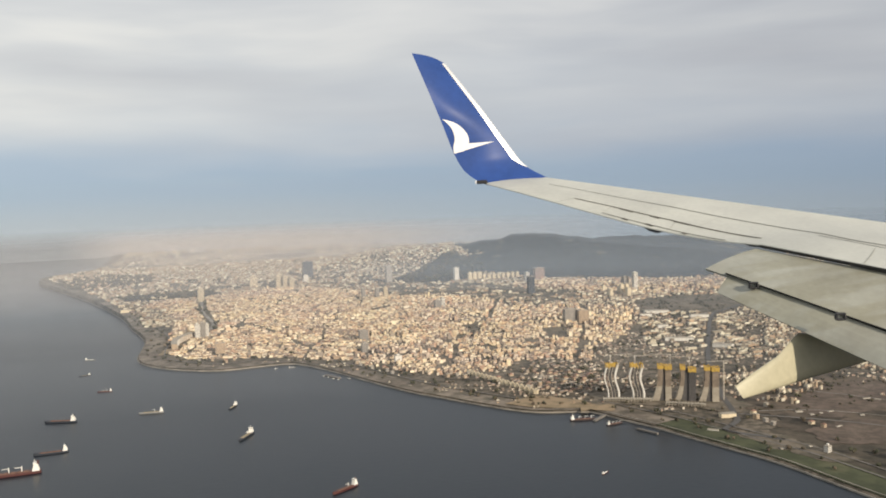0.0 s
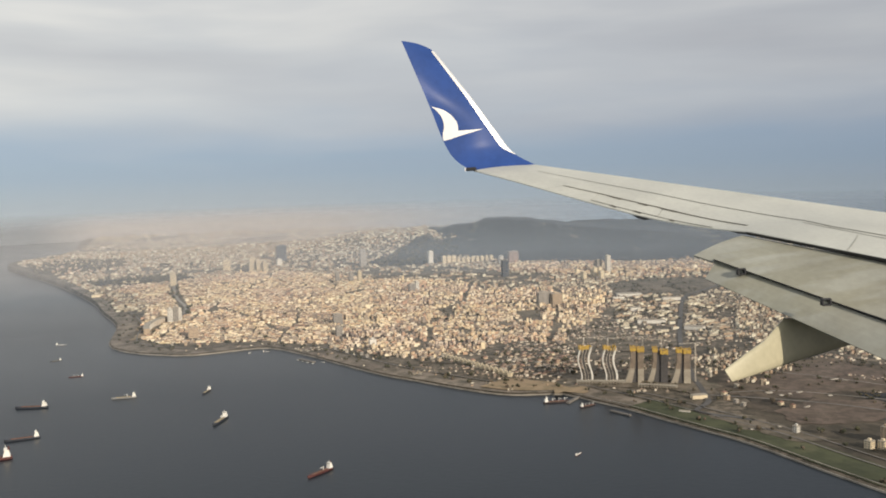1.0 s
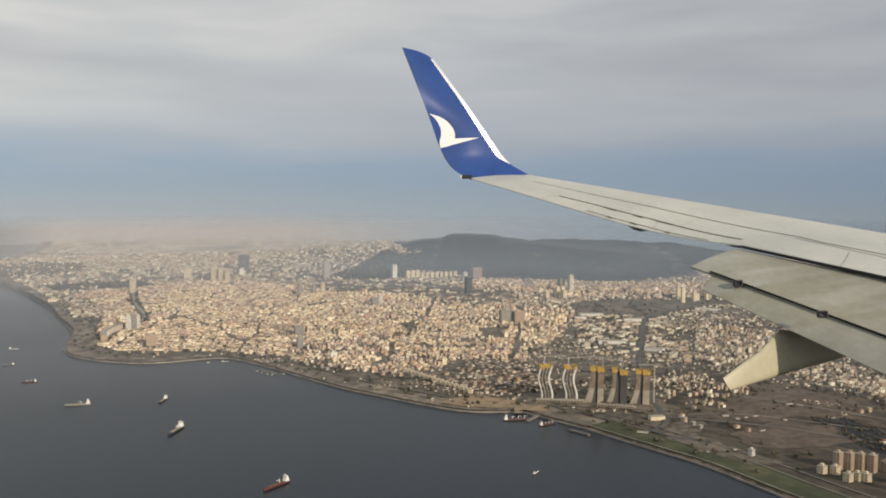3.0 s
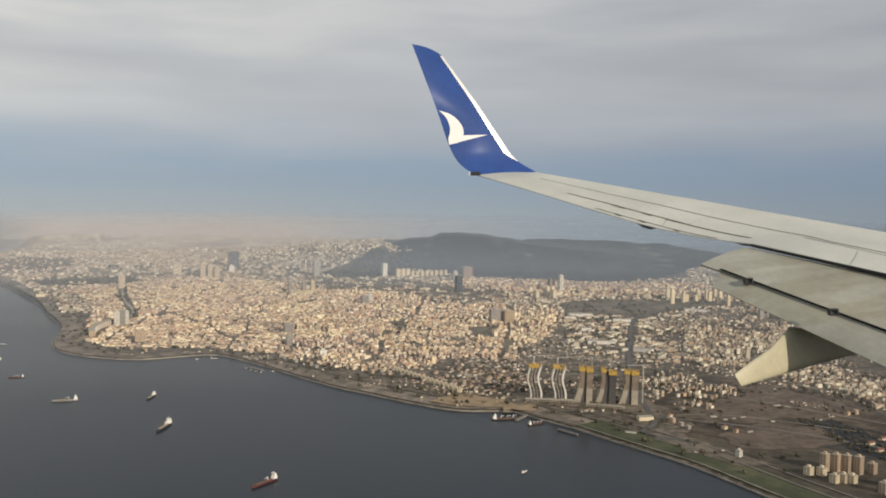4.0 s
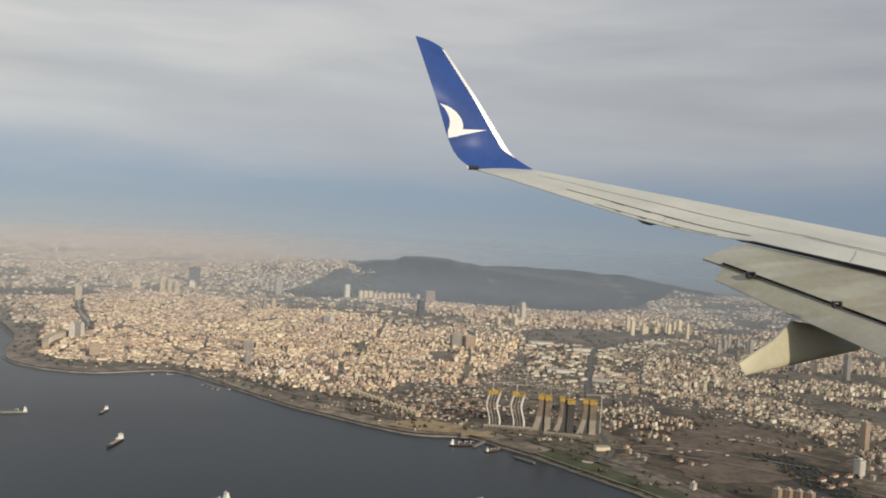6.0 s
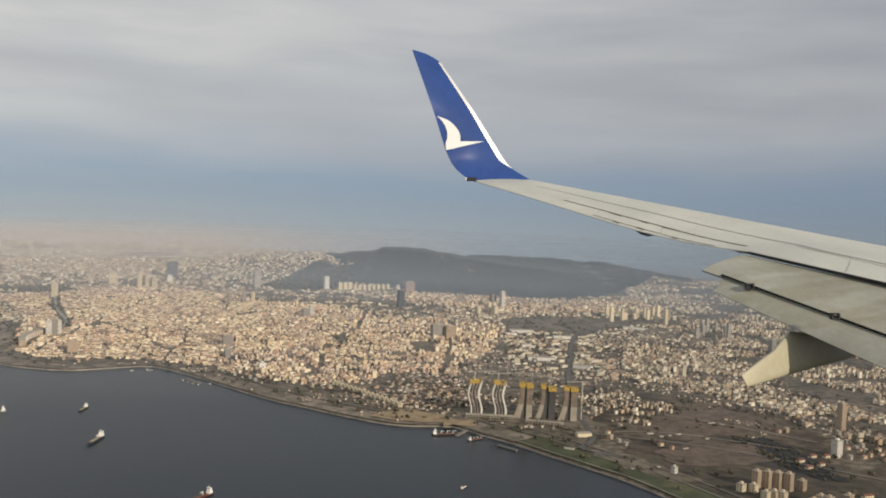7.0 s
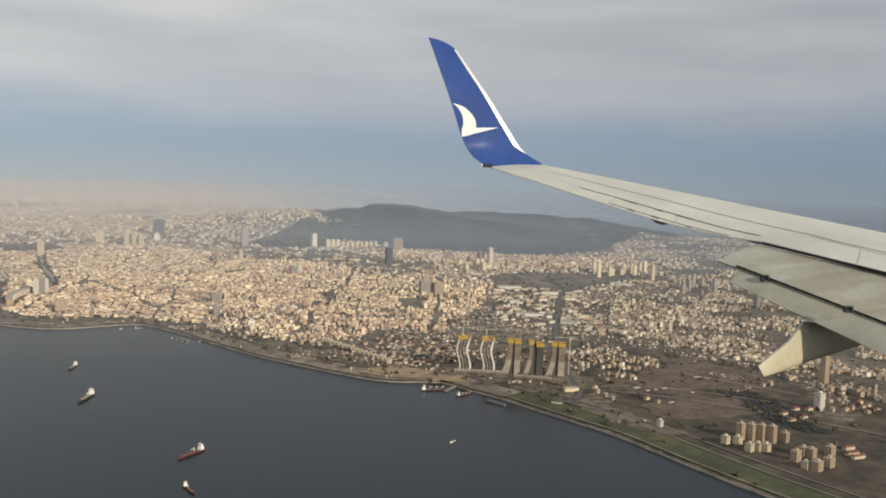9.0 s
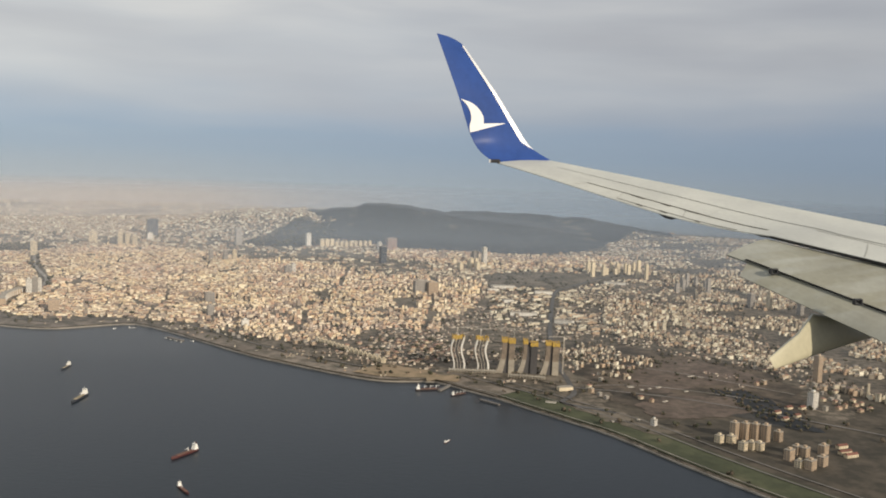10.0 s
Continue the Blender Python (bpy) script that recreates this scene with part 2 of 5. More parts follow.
# darker wall and roof tones put the eastern quarters' cloud shade into the colour
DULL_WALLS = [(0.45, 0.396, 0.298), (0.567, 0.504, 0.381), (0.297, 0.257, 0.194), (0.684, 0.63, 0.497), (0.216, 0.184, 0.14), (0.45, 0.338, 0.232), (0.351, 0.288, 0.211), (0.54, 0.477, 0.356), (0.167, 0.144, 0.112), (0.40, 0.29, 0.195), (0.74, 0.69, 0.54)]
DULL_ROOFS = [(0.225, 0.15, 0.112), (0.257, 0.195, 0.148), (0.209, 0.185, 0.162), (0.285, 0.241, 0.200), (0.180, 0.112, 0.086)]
PLASTER = material("town_plaster", WALLS[0], 0.85, 0, 0.22, 0.08, 0, 0.9, island=WALLS, drift=(0.008, (1.06, 1.03, 0.90), (0.88, 0.82, 0.78)))
TILE = material("town_roofs", ROOFS[0], 0.9, 0, 0.2, 0.08, 0, 0.7, island=ROOFS, drift=(0.008, (1.06, 1.03, 0.90), (0.88, 0.82, 0.78)))
DULL_PLASTER = material("dull_plaster", DULL_WALLS[0], 0.9, 0, 0.25, 0.08, 0, 0.9, island=DULL_WALLS)
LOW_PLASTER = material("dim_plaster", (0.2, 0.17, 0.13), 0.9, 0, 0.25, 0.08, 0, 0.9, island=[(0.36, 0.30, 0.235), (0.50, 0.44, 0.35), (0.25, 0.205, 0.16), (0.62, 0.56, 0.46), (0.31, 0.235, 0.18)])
DULL_TILE = material("dull_roofs", DULL_ROOFS[0], 0.9, 0, 0.2, 0.08, 0, 0.7, island=DULL_ROOFS)
SHED = material("shed_roofs", (0.6, 0.6, 0.58), 0.6, 0, 0.12, 0.05, island=[(0.56, 0.52, 0.42), (0.34, 0.32, 0.25), (0.20, 0.19, 0.15), (0.42, 0.365, 0.265), (0.26, 0.19, 0.14), (0.17, 0.15, 0.12), (0.31, 0.29, 0.22)])
FOLIAGE = material("tree_leaves", (0.06, 0.055, 0.03), 0.9, 0, 0.3, 0.1, island=[(0.050, 0.050, 0.027), (0.078, 0.068, 0.042), (0.098, 0.076, 0.052), (0.042, 0.044, 0.026)])
GLASS_DARK = material("dark_window_band", (0.14, 0.13, 0.12), 0.35, 0, 0.2, 0.5)


# ---- mesh helpers ----
def mesh_object(name, verts, faces, mat, parent=None, label="", smooth=False):
    me = bpy.data.meshes.new(name)
    me.from_pydata([tuple(v) for v in verts], [], faces)
    me.materials.append(mat)
    if smooth:
        me.polygons.foreach_set("use_smooth", [True] * len(me.polygons))
    me.update()
    ob = new(name, me)
    ob.parent = parent
    if label:
        ob["label"] = label
    return ob


def part(name, bm, mat, parent=None, label="", smooth=False):
    bmesh.ops.recalc_face_normals(bm, faces=bm.faces)
    me = bpy.data.meshes.new(name)
    bm.to_mesh(me)
    bm.free()
    me.materials.append(mat)
    if smooth:
        me.polygons.foreach_set("use_smooth", [True] * len(me.polygons))
    ob = new(name, me)
    ob.parent = parent
    if label:
        ob["label"] = label
    return ob


def lerp(a, b, t):
    return Vector(a) * (1 - t) + Vector(b) * t


def loft(rings, closed=True):
    """A bmesh skin over rings of equally many points, capped at both ends."""
    bm = bmesh.new()
    vs = [[bm.verts.new(p) for p in r] for r in rings]
    n = len(vs[0])
    for a, b in zip(vs, vs[1:]):
        for i in range(n if closed else n - 1):
            j = (i + 1) % n
            bm.faces.new((a[i], a[j], b[j], b[i]))
    if closed:
        bm.faces.new(vs[0])
        bm.faces.new(list(reversed(vs[-1])))
    return bm


def box(bm, x0, x1, y0, y1, z0, z1):
    v = [bm.verts.new(p) for p in ((x0, y0, z0), (x1, y0, z0), (x1, y1, z0), (x0, y1, z0), (x0, y0, z1), (x1, y0, z1), (x1, y1, z1), (x0, y1, z1))]
    for f in ((0, 3, 2, 1), (4, 5, 6, 7), (0, 1, 5, 4), (1, 2, 6, 5), (2, 3, 7, 6), (3, 0, 4, 7)):
        bm.faces.new([v[i] for i in f])
    return bm


def inside(poly, x, y):
    hit, n = False, len(poly)
    for i in range(n):
        (ax, ay), (bx, by) = poly[i], poly[(i + 1) % n]
        if (ay > y) != (by > y) and x < (bx - ax) * (y - ay) / (by - ay) + ax:
            hit = not hit
    return hit


# ---- the land ----
SHORE = [(-1690, 3430), (-1680, 3390), (-1665, 3340), (-1590, 3160), (-1470, 2870), (-1415, 2640), (-1445, 2480), (-1400, 2360), (-1270, 2210), (-1080, 1995),
         (-961, 1849), (-809, 1645), (-732, 1519), (-640, 1375), (-580, 1220), (-532, 1166), (-478, 1142), (-425, 1136), (-375, 1164), (-335, 1178), (-284, 1138),
         (-225, 1078), (-158, 1010), (-116, 978), (-62, 938), (-20, 912), (10, 906), (48, 908), (76, 879), (105, 849), (134, 811), (166, 771), (194, 734), (234, 660), (288, 572), (420, 380),
         (800, -200), (2600, -2600)]


def smooth_line(points, step):
    """Points along a soft curve through the given ones."""
    out = []
    P = [Vector(p) for p in points]
    for i in range(len(P) - 1):
        a, b, c, d = P[max(i - 1, 0)], P[i], P[i + 1], P[min(i + 2, len(P) - 1)]
        n = max(2, int((c - b).length / step))
        for k in range(n):
            t = k / n
            out.append(0.5 * ((2 * b) + (c - a) * t + (2 * a - 5 * b + 4 * c - d) * t * t + (3 * b - a - 3 * c + d) * t ** 3))
    out.append(P[-1])
    return out


def bump_at(x, y, cx, cy, rx, ry, turn=0.0):
    dx, dy = x - cx, y - cy
    c, s = math.cos(turn), math.sin(turn)
    u, v = (dx * c + dy * s) / rx, (-dx * s + dy * c) / ry
    return math.exp(-(u * u + v * v))


# the ridge line of the hills behind the town, x and height, and the outline of the woods on it
CREST = [(-900, 16), (-760, 20), (-662, 30), (-561, 46), (-487, 59), (-411, 67), (-325, 69), (-262, 72), (-215, 70), (-160, 81), (-117, 83), (-73, 97), (-20, 96), (38, 94), (94, 85), (184, 73), (280, 64),
         (431, 52), (500, 45), (557, 37), (601, 46), (644, 49), (688, 43), (747, 32), (840, 20), (960, 15)]
WOODS = [(-300, 3150), (-262, 2640), (-212, 2500), (-168, 2405), (-235, 2345), (-350, 2240), (-335, 2190), (-215, 2255), (-100, 2240), (10, 2190), (179, 2110), (328, 2100), (471, 2190), (600, 2400),
         (720, 2560), (860, 2610), (900, 3100)]


def crest_height(x):
    if x <= CREST[0][0] or x >= CREST[-1][0]:
        return 15.0
    for (ax, az), (bx, bz) in zip(CREST, CREST[1:]):
        if x <= bx:
            t = (x - ax) / (bx - ax)
            return az + (bz - az) * t * t * (3 - 2 * t)


def ridge_height(x, y):
    """Height of the hills above the plain."""
    back = y - 2610 - 30 * noise.noise(Vector((x, 0, 5)) / 260)
    wide = 520 if back > 0 else 250 + 190 * min(max((560 - x) / 260, 0), 1)
    k = math.cos(math.pi / 2 * min(abs(back) / wide, 1)) ** 2
    h = max(crest_height(x) - 15, 0) * k
    spur = noise.fractal(Vector((x / 150, y / 330, 2)), 1.0, 2.0, 4)
    return max(h * (1 + 0.34 * spur * (1 - k) * 2) + 0.02 * h * noise.noise(Vector((x, y, 1)) / 30), 0)


def forest_cover(x, y):
    """Above zero where the hill is wooded; its western flank is built over."""
    wx, wy = x + 26 * noise.fractal(Vector((x, y, 3)) / 90, 1, 2, 3), y + 34 * noise.fractal(Vector((x, y, 8)) / 90, 1, 2, 3)
    return 1.0 if inside(WOODS, wx, wy) else -1.0


def land_height(x, y):
    rise = 2.2 + 12 * min(max((y - 1150) / 1200, 0), 1) + 4 * min(max((y - 2700) / 1500, 0), 1)
    rise += 9 * bump_at(x, y, -700, 3300, 420, 300) + 14 * bump_at(x, y, 950, 2500, 300, 300) + 34 * bump_at(x, y, 440, 2880, 330, 70)
    return rise + (ridge_height(x, y) if -900 < x < 960 and 2100 < y < 3200 else 0)


shore = smooth_line(SHORE, 22)


def build_land():
    n, rows = len(shore), 70
    verts, faces = [], []
    for i, p in enumerate(shore):
        u = i / (n - 1)
        az = radians(-20 + 153 * u ** 1.15)
        deg = math.degrees(az)
        far = 3650 - 250 * min(max((deg + 3) / 6, 0), 1) + 1540 * min(max((deg - 24) / 14, 0), 1)
        q = Vector((math.sin(az), math.cos(az))) * far
        verts.append((p.x, p.y, -3.0))
        for k in range(rows):
            v = (k / (rows - 1)) ** 1.7
            w = p.lerp(q, v)
            verts.append((w.x, w.y, 0.9 if k == 0 else land_height(w.x, w.y) * min(1, 0.6 + k * 0.2)))
    m = rows + 1
    for i in range(n - 1):
        for k in range(m - 1):
            a = i * m + k
            faces.append((a, a + 1, a + m + 1, a + m))
    ob = mesh_object("ground", verts, faces, EARTH, smooth=True)
    tagged(ob, "brown built-up coastal land with scrub and lots", "land", kind="structure")
    # low stone sea wall along the waterline
    bm = bmesh.new()
    prev = None
    for i, p in enumerate(shore[60:], 60):
        d = (shore[min(i + 1, n - 1)] - shore[i - 1]).normalized()
        nrm = Vector((d.y, -d.x))
        a, b = p - nrm * 0.4, p + nrm * (0.7 + 0.4 * noise.noise(Vector((p.x, p.y, 0)) / 30))
        ring = [bm.verts.new((a.x, a.y, 1.35)), bm.verts.new((p.x + nrm.x * 0.5, p.y + nrm.y * 0.5, 1.35)), bm.verts.new((b.x, b.y, -0.4))]
        if prev:
            for k in (0, 1):
                bm.faces.new((prev[k], prev[k + 1], ring[k + 1], ring[k]))
        prev = ring
    tagged(part("sea_wall", bm, STONE), "pale rough stone revetment along the shore", "sea wall", kind="structure")


def build_sea():
    verts, faces = [(0, 0, 0)], []
    for i in range(96):
        a = math.tau * i / 96
        verts.append((4960 * math.cos(a), 4960 * math.sin(a), 0))
        faces.append((0, i + 1, (i + 1) % 96 + 1))
    tagged(mesh_object("water", verts, faces, WATER), "calm dark grey-blue sea", "sea", kind="structure")


def build_hill():
    """The wooded cover, a few metres over the slope, with an uneven canopy."""
    verts, faces, made = [], [], {}
    step = 9.0
    nx, ny = int(1260 / step), int(1000 / step)

    def vert(i, j):
        if (i, j) not in made:
            x, y = -360 + step * i, 2080 + step * j
            made[i, j] = len(verts)
            verts.append((x, y, land_height(x, y) + 2.0 + 2.2 * noise.noise(Vector((x, y, 0)) / 14) + 2.0 * noise.noise(Vector((x, y, 4)) / 40)))
        return made[i, j]
    for j in range(ny):
        for i in range(nx):
            if forest_cover(-360 + step * (i + 0.5), 2080 + step * (j + 0.5)) > 0:
                faces.append((vert(i, j), vert(i + 1, j), vert(i + 1, j + 1), vert(i, j + 1)))
    tagged(mesh_object("forest_hill", verts, faces, FOREST, smooth=True), "dark wooded hill behind the town", "hill", kind="structure")


def patch(name, outline, mat, label, lift=0.5, cells=26):
    """A field or lot that drapes over the land, with a ragged edge."""
    xs, ys = [p[0] for p in outline], [p[1] for p in outline]
    x0, x1, y0, y1 = min(xs), max(xs), min(ys), max(ys)
    step = max((x1 - x0), (y1 - y0)) / (cells * 3)
    rag = 0.07 * max(x1 - x0, y1 - y0)
    bm, made = bmesh.new(), {}

    def vert(i, j):
        if (i, j) not in made:
            x, y = x0 + i * step, y0 + j * step
            made[i, j] = bm.verts.new((x, y, land_height(x, y) + lift))
        return made[i, j]
    for i in range(int((x1 - x0) / step) + 1):
        for j in range(int((y1 - y0) / step) + 1):
            x, y = x0 + (i + 0.5) * step, y0 + (j + 0.5) * step
            if inside(outline, x + rag * noise.fractal(Vector((x, y, 0)) / (rag * 3), 1, 2, 3), y + rag * noise.fractal(Vector((y, x, 5)) / (rag * 3), 1, 2, 3)):
                if inside(SHORE + [(4800, 800), (0, 4930), (-2600, 4700)], x - 6, y - 8) or x > 40:
                    bm.faces.new((vert(i, j), vert(i + 1, j), vert(i + 1, j + 1), vert(i, j + 1)))
    return tagged(part(name, bm, mat, smooth=True), label, name.replace("_", " "), kind="structure")


def ribbon(name, line, width, mat, label, lift=0.9):
    pts = smooth_line(line, 8)
    verts, faces = [], []
    for i, p in enumerate(pts):
        d = (pts[min(i + 1, len(pts) - 1)] - pts[max(i - 1, 0)]).normalized()
        nrm = Vector((-d.y, d.x)) * width / 2
        for q in (p - nrm, p + nrm):
            verts.append((q.x, q.y, land_height(q.x, q.y) + lift))
        if i:
            faces.append((2 * i - 2, 2 * i - 1, 2 * i + 1, 2 * i))
    return tagged(mesh_object(name, verts, faces, mat), label, "road", kind="structure")


build_sea()
build_land()
build_hill()
BROWN = [(205, 960), (236, 1010), (300, 1120), (345, 1060), (430, 985), (445, 905), (420, 850), (372, 800), (330, 790), (270, 800), (215, 850)]
DARKFIELD = [(174, 1729), (175, 1600), (233, 1564), (313, 1553), (386, 1661), (471, 1734), (560, 1800), (462, 1820), (367, 1800), (284, 1805), (225, 1774)]
EASTFIELD = [(442, 1692), (507, 1691), (564, 1607), (533, 1502), (430, 1495), (369, 1521)]
SPIT = [(-40, 928), (-20, 960), (5, 970), (26, 960), (52, 936), (76, 924), (70, 898), (52, 906), (20, 902), (-6, 904)]
patch("bare_field", BROWN, FIELD, "bare brown fields and vacant plots")
patch("bare_field", DARKFIELD, DRY, "dark open ground between districts")
patch("bare_field", EASTFIELD, DRY, "dull open ground and depots east of the sheds", 0.6)
patch("sand_spit", SPIT, SAND, "bare tan sand on a filled shore bulge", 1.2, 50)

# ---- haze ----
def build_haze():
    # rings of see-through sheets, added to stand in for haze in the air
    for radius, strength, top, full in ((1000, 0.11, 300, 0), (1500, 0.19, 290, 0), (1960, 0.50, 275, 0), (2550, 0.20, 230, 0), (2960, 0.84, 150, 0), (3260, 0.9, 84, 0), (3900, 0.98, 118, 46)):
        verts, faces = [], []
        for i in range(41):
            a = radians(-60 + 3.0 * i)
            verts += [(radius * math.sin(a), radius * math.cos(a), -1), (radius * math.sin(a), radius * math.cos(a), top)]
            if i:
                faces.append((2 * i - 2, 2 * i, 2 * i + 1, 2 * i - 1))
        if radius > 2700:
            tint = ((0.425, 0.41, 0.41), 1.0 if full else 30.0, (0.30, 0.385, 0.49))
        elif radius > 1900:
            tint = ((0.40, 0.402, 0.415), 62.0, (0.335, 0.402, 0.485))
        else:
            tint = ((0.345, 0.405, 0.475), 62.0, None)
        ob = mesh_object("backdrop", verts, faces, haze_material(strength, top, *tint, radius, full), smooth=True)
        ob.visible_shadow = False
        tagged(ob, "sheet of pale painted haze over the distant town", "haze", kind="structure")


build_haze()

# ---- the town ----
def town(name, label, places, roof_share, walls=None, roofs=None):
    """Many small blocks as one sheet of walls and one of roofs. places: x, y, width, depth, height, turn."""
    wv, wf, rv, rf = [], [], [], []
    rng = random.Random(len(places))
    for x, y, w, d, h, turn in places:
        z = land_height(x, y)
        c, s = math.cos(turn), math.sin(turn)
        corner = [(x + c * a - s * b, y + s * a + c * b) for a, b in ((-w / 2, -d / 2), (w / 2, -d / 2), (w / 2, d / 2), (-w / 2, d / 2))]
        o = len(wv)
        wv += [(px, py, z - 2) for px, py in corner] + [(px, py, z + h) for px, py in corner]
        wf += [(o + i, o + (i + 1) % 4, o + 4 + (i + 1) % 4, o + 4 + i) for i in range(4)]
        o = len(rv)
        if rng.random() < roof_share:
            e = 1.06
            eave = [(x + (px - x) * e, y + (py - y) * e, z + h) for px, py in corner]
            a, b = (w / 2 - d / 2, 0) if w > d else (0, d / 2 - w / 2)
            up = z + h + 0.28 * min(w, d)
            rv += eave + [(x - (c * a - s * b), y - (s * a + c * b), up), (x + c * a - s * b, y + s * a + c * b, up)]
            if w > d:
                rf += [(o, o + 1, o + 5, o + 4), (o + 1, o + 2, o + 5), (o + 2, o + 3, o + 4, o + 5), (o + 3, o, o + 4)]
            else:
                rf += [(o, o + 1, o + 4), (o + 1, o + 2, o + 5, o + 4), (o + 2, o + 3, o + 5), (o + 3, o, o + 4, o + 5)]
        else:
            rv += [(px, py, z + h) for px, py in corner]
            rf.append((o, o + 1, o + 2, o + 3))
            if rng.random() < 0.6:
                o = len(wv)
                k = 0.32
                cc = [(x + (px - x) * k, y + (py - y) * k) for px, py in corner]
                wv += [(px, py, z + h) for px, py in cc] + [(px, py, z + h + 1.3) for px, py in cc]
                wf += [(o + i, o + (i + 1) % 4, o + 4 + (i + 1) % 4, o + 4 + i) for i in range(4)] + [(o + 4, o + 5, o + 6, o + 7)]
    top = new(name)
    tagged(top, label, "buildings", kind="stuff")
    mesh_object("wall", wv, wf, walls or PLASTER, top)
    mesh_object("roof", rv, rf, roofs or TILE, top)
    return top


DENSE = [(-562, 1268), (-500, 1208), (-346, 1212), (-240, 1165), (-154, 1098), (-52, 1050), (0, 1090), (45, 1139), (65, 1165), (80, 1287), (120, 1316), (150, 1456), (165, 1626), (120, 1680), (40, 1690), (-10, 1670), (-100, 1794),
         (-201, 1849), (-272, 1860), (-355, 1920), (-462, 2010), (-544, 2074), (-641, 2044), (-727, 1927), (-823, 1863), (-825, 1765), (-745, 1705), (-662, 1560)]
INDUSTRY = [(162, 1552), (160, 1460), (152, 1285), (168, 1200), (195, 1135), (283, 1153), (330, 1367), (393, 1547), (396, 1646), (315, 1566), (236, 1587)]
EASTSIDE = [(295, 1190), (312, 1161), (353, 1126), (393, 1090), (440, 1000), (470, 900), (560, 760), (700, 640), (1500, 900), (1500, 2300), (700, 1850), (560, 1790), (480, 1600), (405, 1563), (337, 1380)]
GROVE = [(336, 896), (374, 895), (388, 815), (385, 749), (352, 769), (336, 831)]
AVENUE = [(-558, 1440), (-582, 1530), (-661, 1685), (-748, 1902)]
BOULEVARD = [(-572, 1440), (-548, 1448), (-572, 1530), (-652, 1690), (-740, 1905), (-757, 1900), (-670, 1680), (-594, 1530)]
SANDLOT = [(-578, 1322), (-602, 1462), (-578, 1440), (-540, 1275), (-552, 1238)]
SITE = [(50, 985), (50, 935), (120, 925), (190, 895), (215, 925), (190, 985)]
BELTS = [[(-1330, 2330), (-1190, 2130), (-1085, 2090), (-1010, 2230), (-1080, 2420), (-1240, 2440)],
         [(-960, 1930), (-900, 1850), (-820, 1870), (-740, 1920), (-722, 1960), (-783, 2040), (-860, 1985), (-930, 1975)],
         [(-360, 2165), (-312, 2315), (-261, 2475), (-190, 2430), (-130, 2290), (-190, 2170), (-284, 2113)]]
LOWTOWN = [(-125, 1093), (-62, 1085), (-34, 1154), (6, 1190), (51, 1172), (82, 1131), (66, 984), (32, 978), (-6, 998), (-53, 1036), (-115, 1068)]
DARKZONE = [(-351, 1915), (-269, 1850), (-175, 1845), (-78, 1770), (0, 1680), (89, 1760), (61, 1918), (-25, 1949), (-121, 2081), (-206, 2137), (-320, 2173), (-391, 2108)]
UPPER = [(-67, 2051), (12, 2127), (121, 2116), (279, 2084), (560, 2110), (560, 1940), (400, 1900), (245, 1833), (130, 1853), (49, 1937), (-38, 1958)]
BARELOT = [(63, 1138), (81, 1234), (128, 1279), (171, 1237), (202, 1144), (154, 1111), (99, 1117)]


LAND = SHORE + [(4800, 800), (3500, 3400), (1700, 4600), (0, 4930), (-1250, 3560), (-1690, 3450)]


def inland(x, y, gap):
    """True where the land reaches at least that far towards the sea."""
    return inside(LAND, x - 0.35 * gap, y - gap) and inside(LAND, x - gap, y)


def scatter(x0, x1, y0, y1, step, keep, size, height, turn, seed, drop, loose=0.22, long=1.3):
    """Blocks on a loose street grid."""
    rng = random.Random(seed)
    c, s = math.cos(turn), math.sin(turn)
    mx, my = (x0 + x1) / 2, (y0 + y1) / 2
    reach = math.hypot(x1 - x0, y1 - y0) / 2
    n = int(reach / step)
    out = []
    for i in range(-n, n + 1):
        for j in range(-n, n + 1):
            gx = i * step + 0.4 * step * (i // 4)
            gy = j * step + 0.5 * step * (j // 3)
            x, y = mx + c * gx - s * gy + rng.uniform(-1, 1) * step * loose, my + s * gx + c * gy + rng.uniform(-1, 1) * step * loose
            patchy = noise.noise(Vector((x, y, seed)) / 90)
            if not (x0 <= x <= x1 and y0 <= y <= y1) or rng.random() < drop - 0.5 * patchy or not keep(x, y):
                continue
            bend = 0.5 * noise.noise(Vector((x, y, 9)) / 300)
            h = rng.uniform(*height) * (1 + 1.1 * max(0, noise.noise(Vector((x, y, 4)) / 110)))
            if rng.random() < 0.03:
                h *= 1.8
            out.append((x, y, rng.uniform(*size) * long, rng.uniform(*size) * 0.85, h, turn + bend + rng.uniform(-0.07, 0.07)))
    return out


STREETS = [((-520, 1180), (-560, 2300)), ((-330, 1200), (-420, 2350)), ((-130, 1080), (-60, 2250)), ((40, 1120), (120, 2000)), ((-690, 1560), (250, 1560)),
           ((-620, 1330), (60, 1240)), ((-780, 1900), (260, 1800)), ((-240, 1150), (-700, 1750)), ((-40, 1060), (220, 1500)), ((-480, 2350), (150, 1350))]


def in_street(x, y):
    """True on one of the long through-streets or in a bare lot."""
    x += 26 * noise.noise(Vector((x, y, 1)) / 130)
    y += 26 * noise.noise(Vector((x, y, 7)) / 130)
    for (ax, ay), (bx, by) in STREETS:
        dx, dy = bx - ax, by - ay
        t = max(0, min(1, ((x - ax) * dx + (y - ay) * dy) / (dx * dx + dy * dy)))
        if (x - ax - t * dx) ** 2 + (y - ay - t * dy) ** 2 < 16:
            return True
    return noise.noise(Vector((x, y, 2.5)) / 55) > 0.47


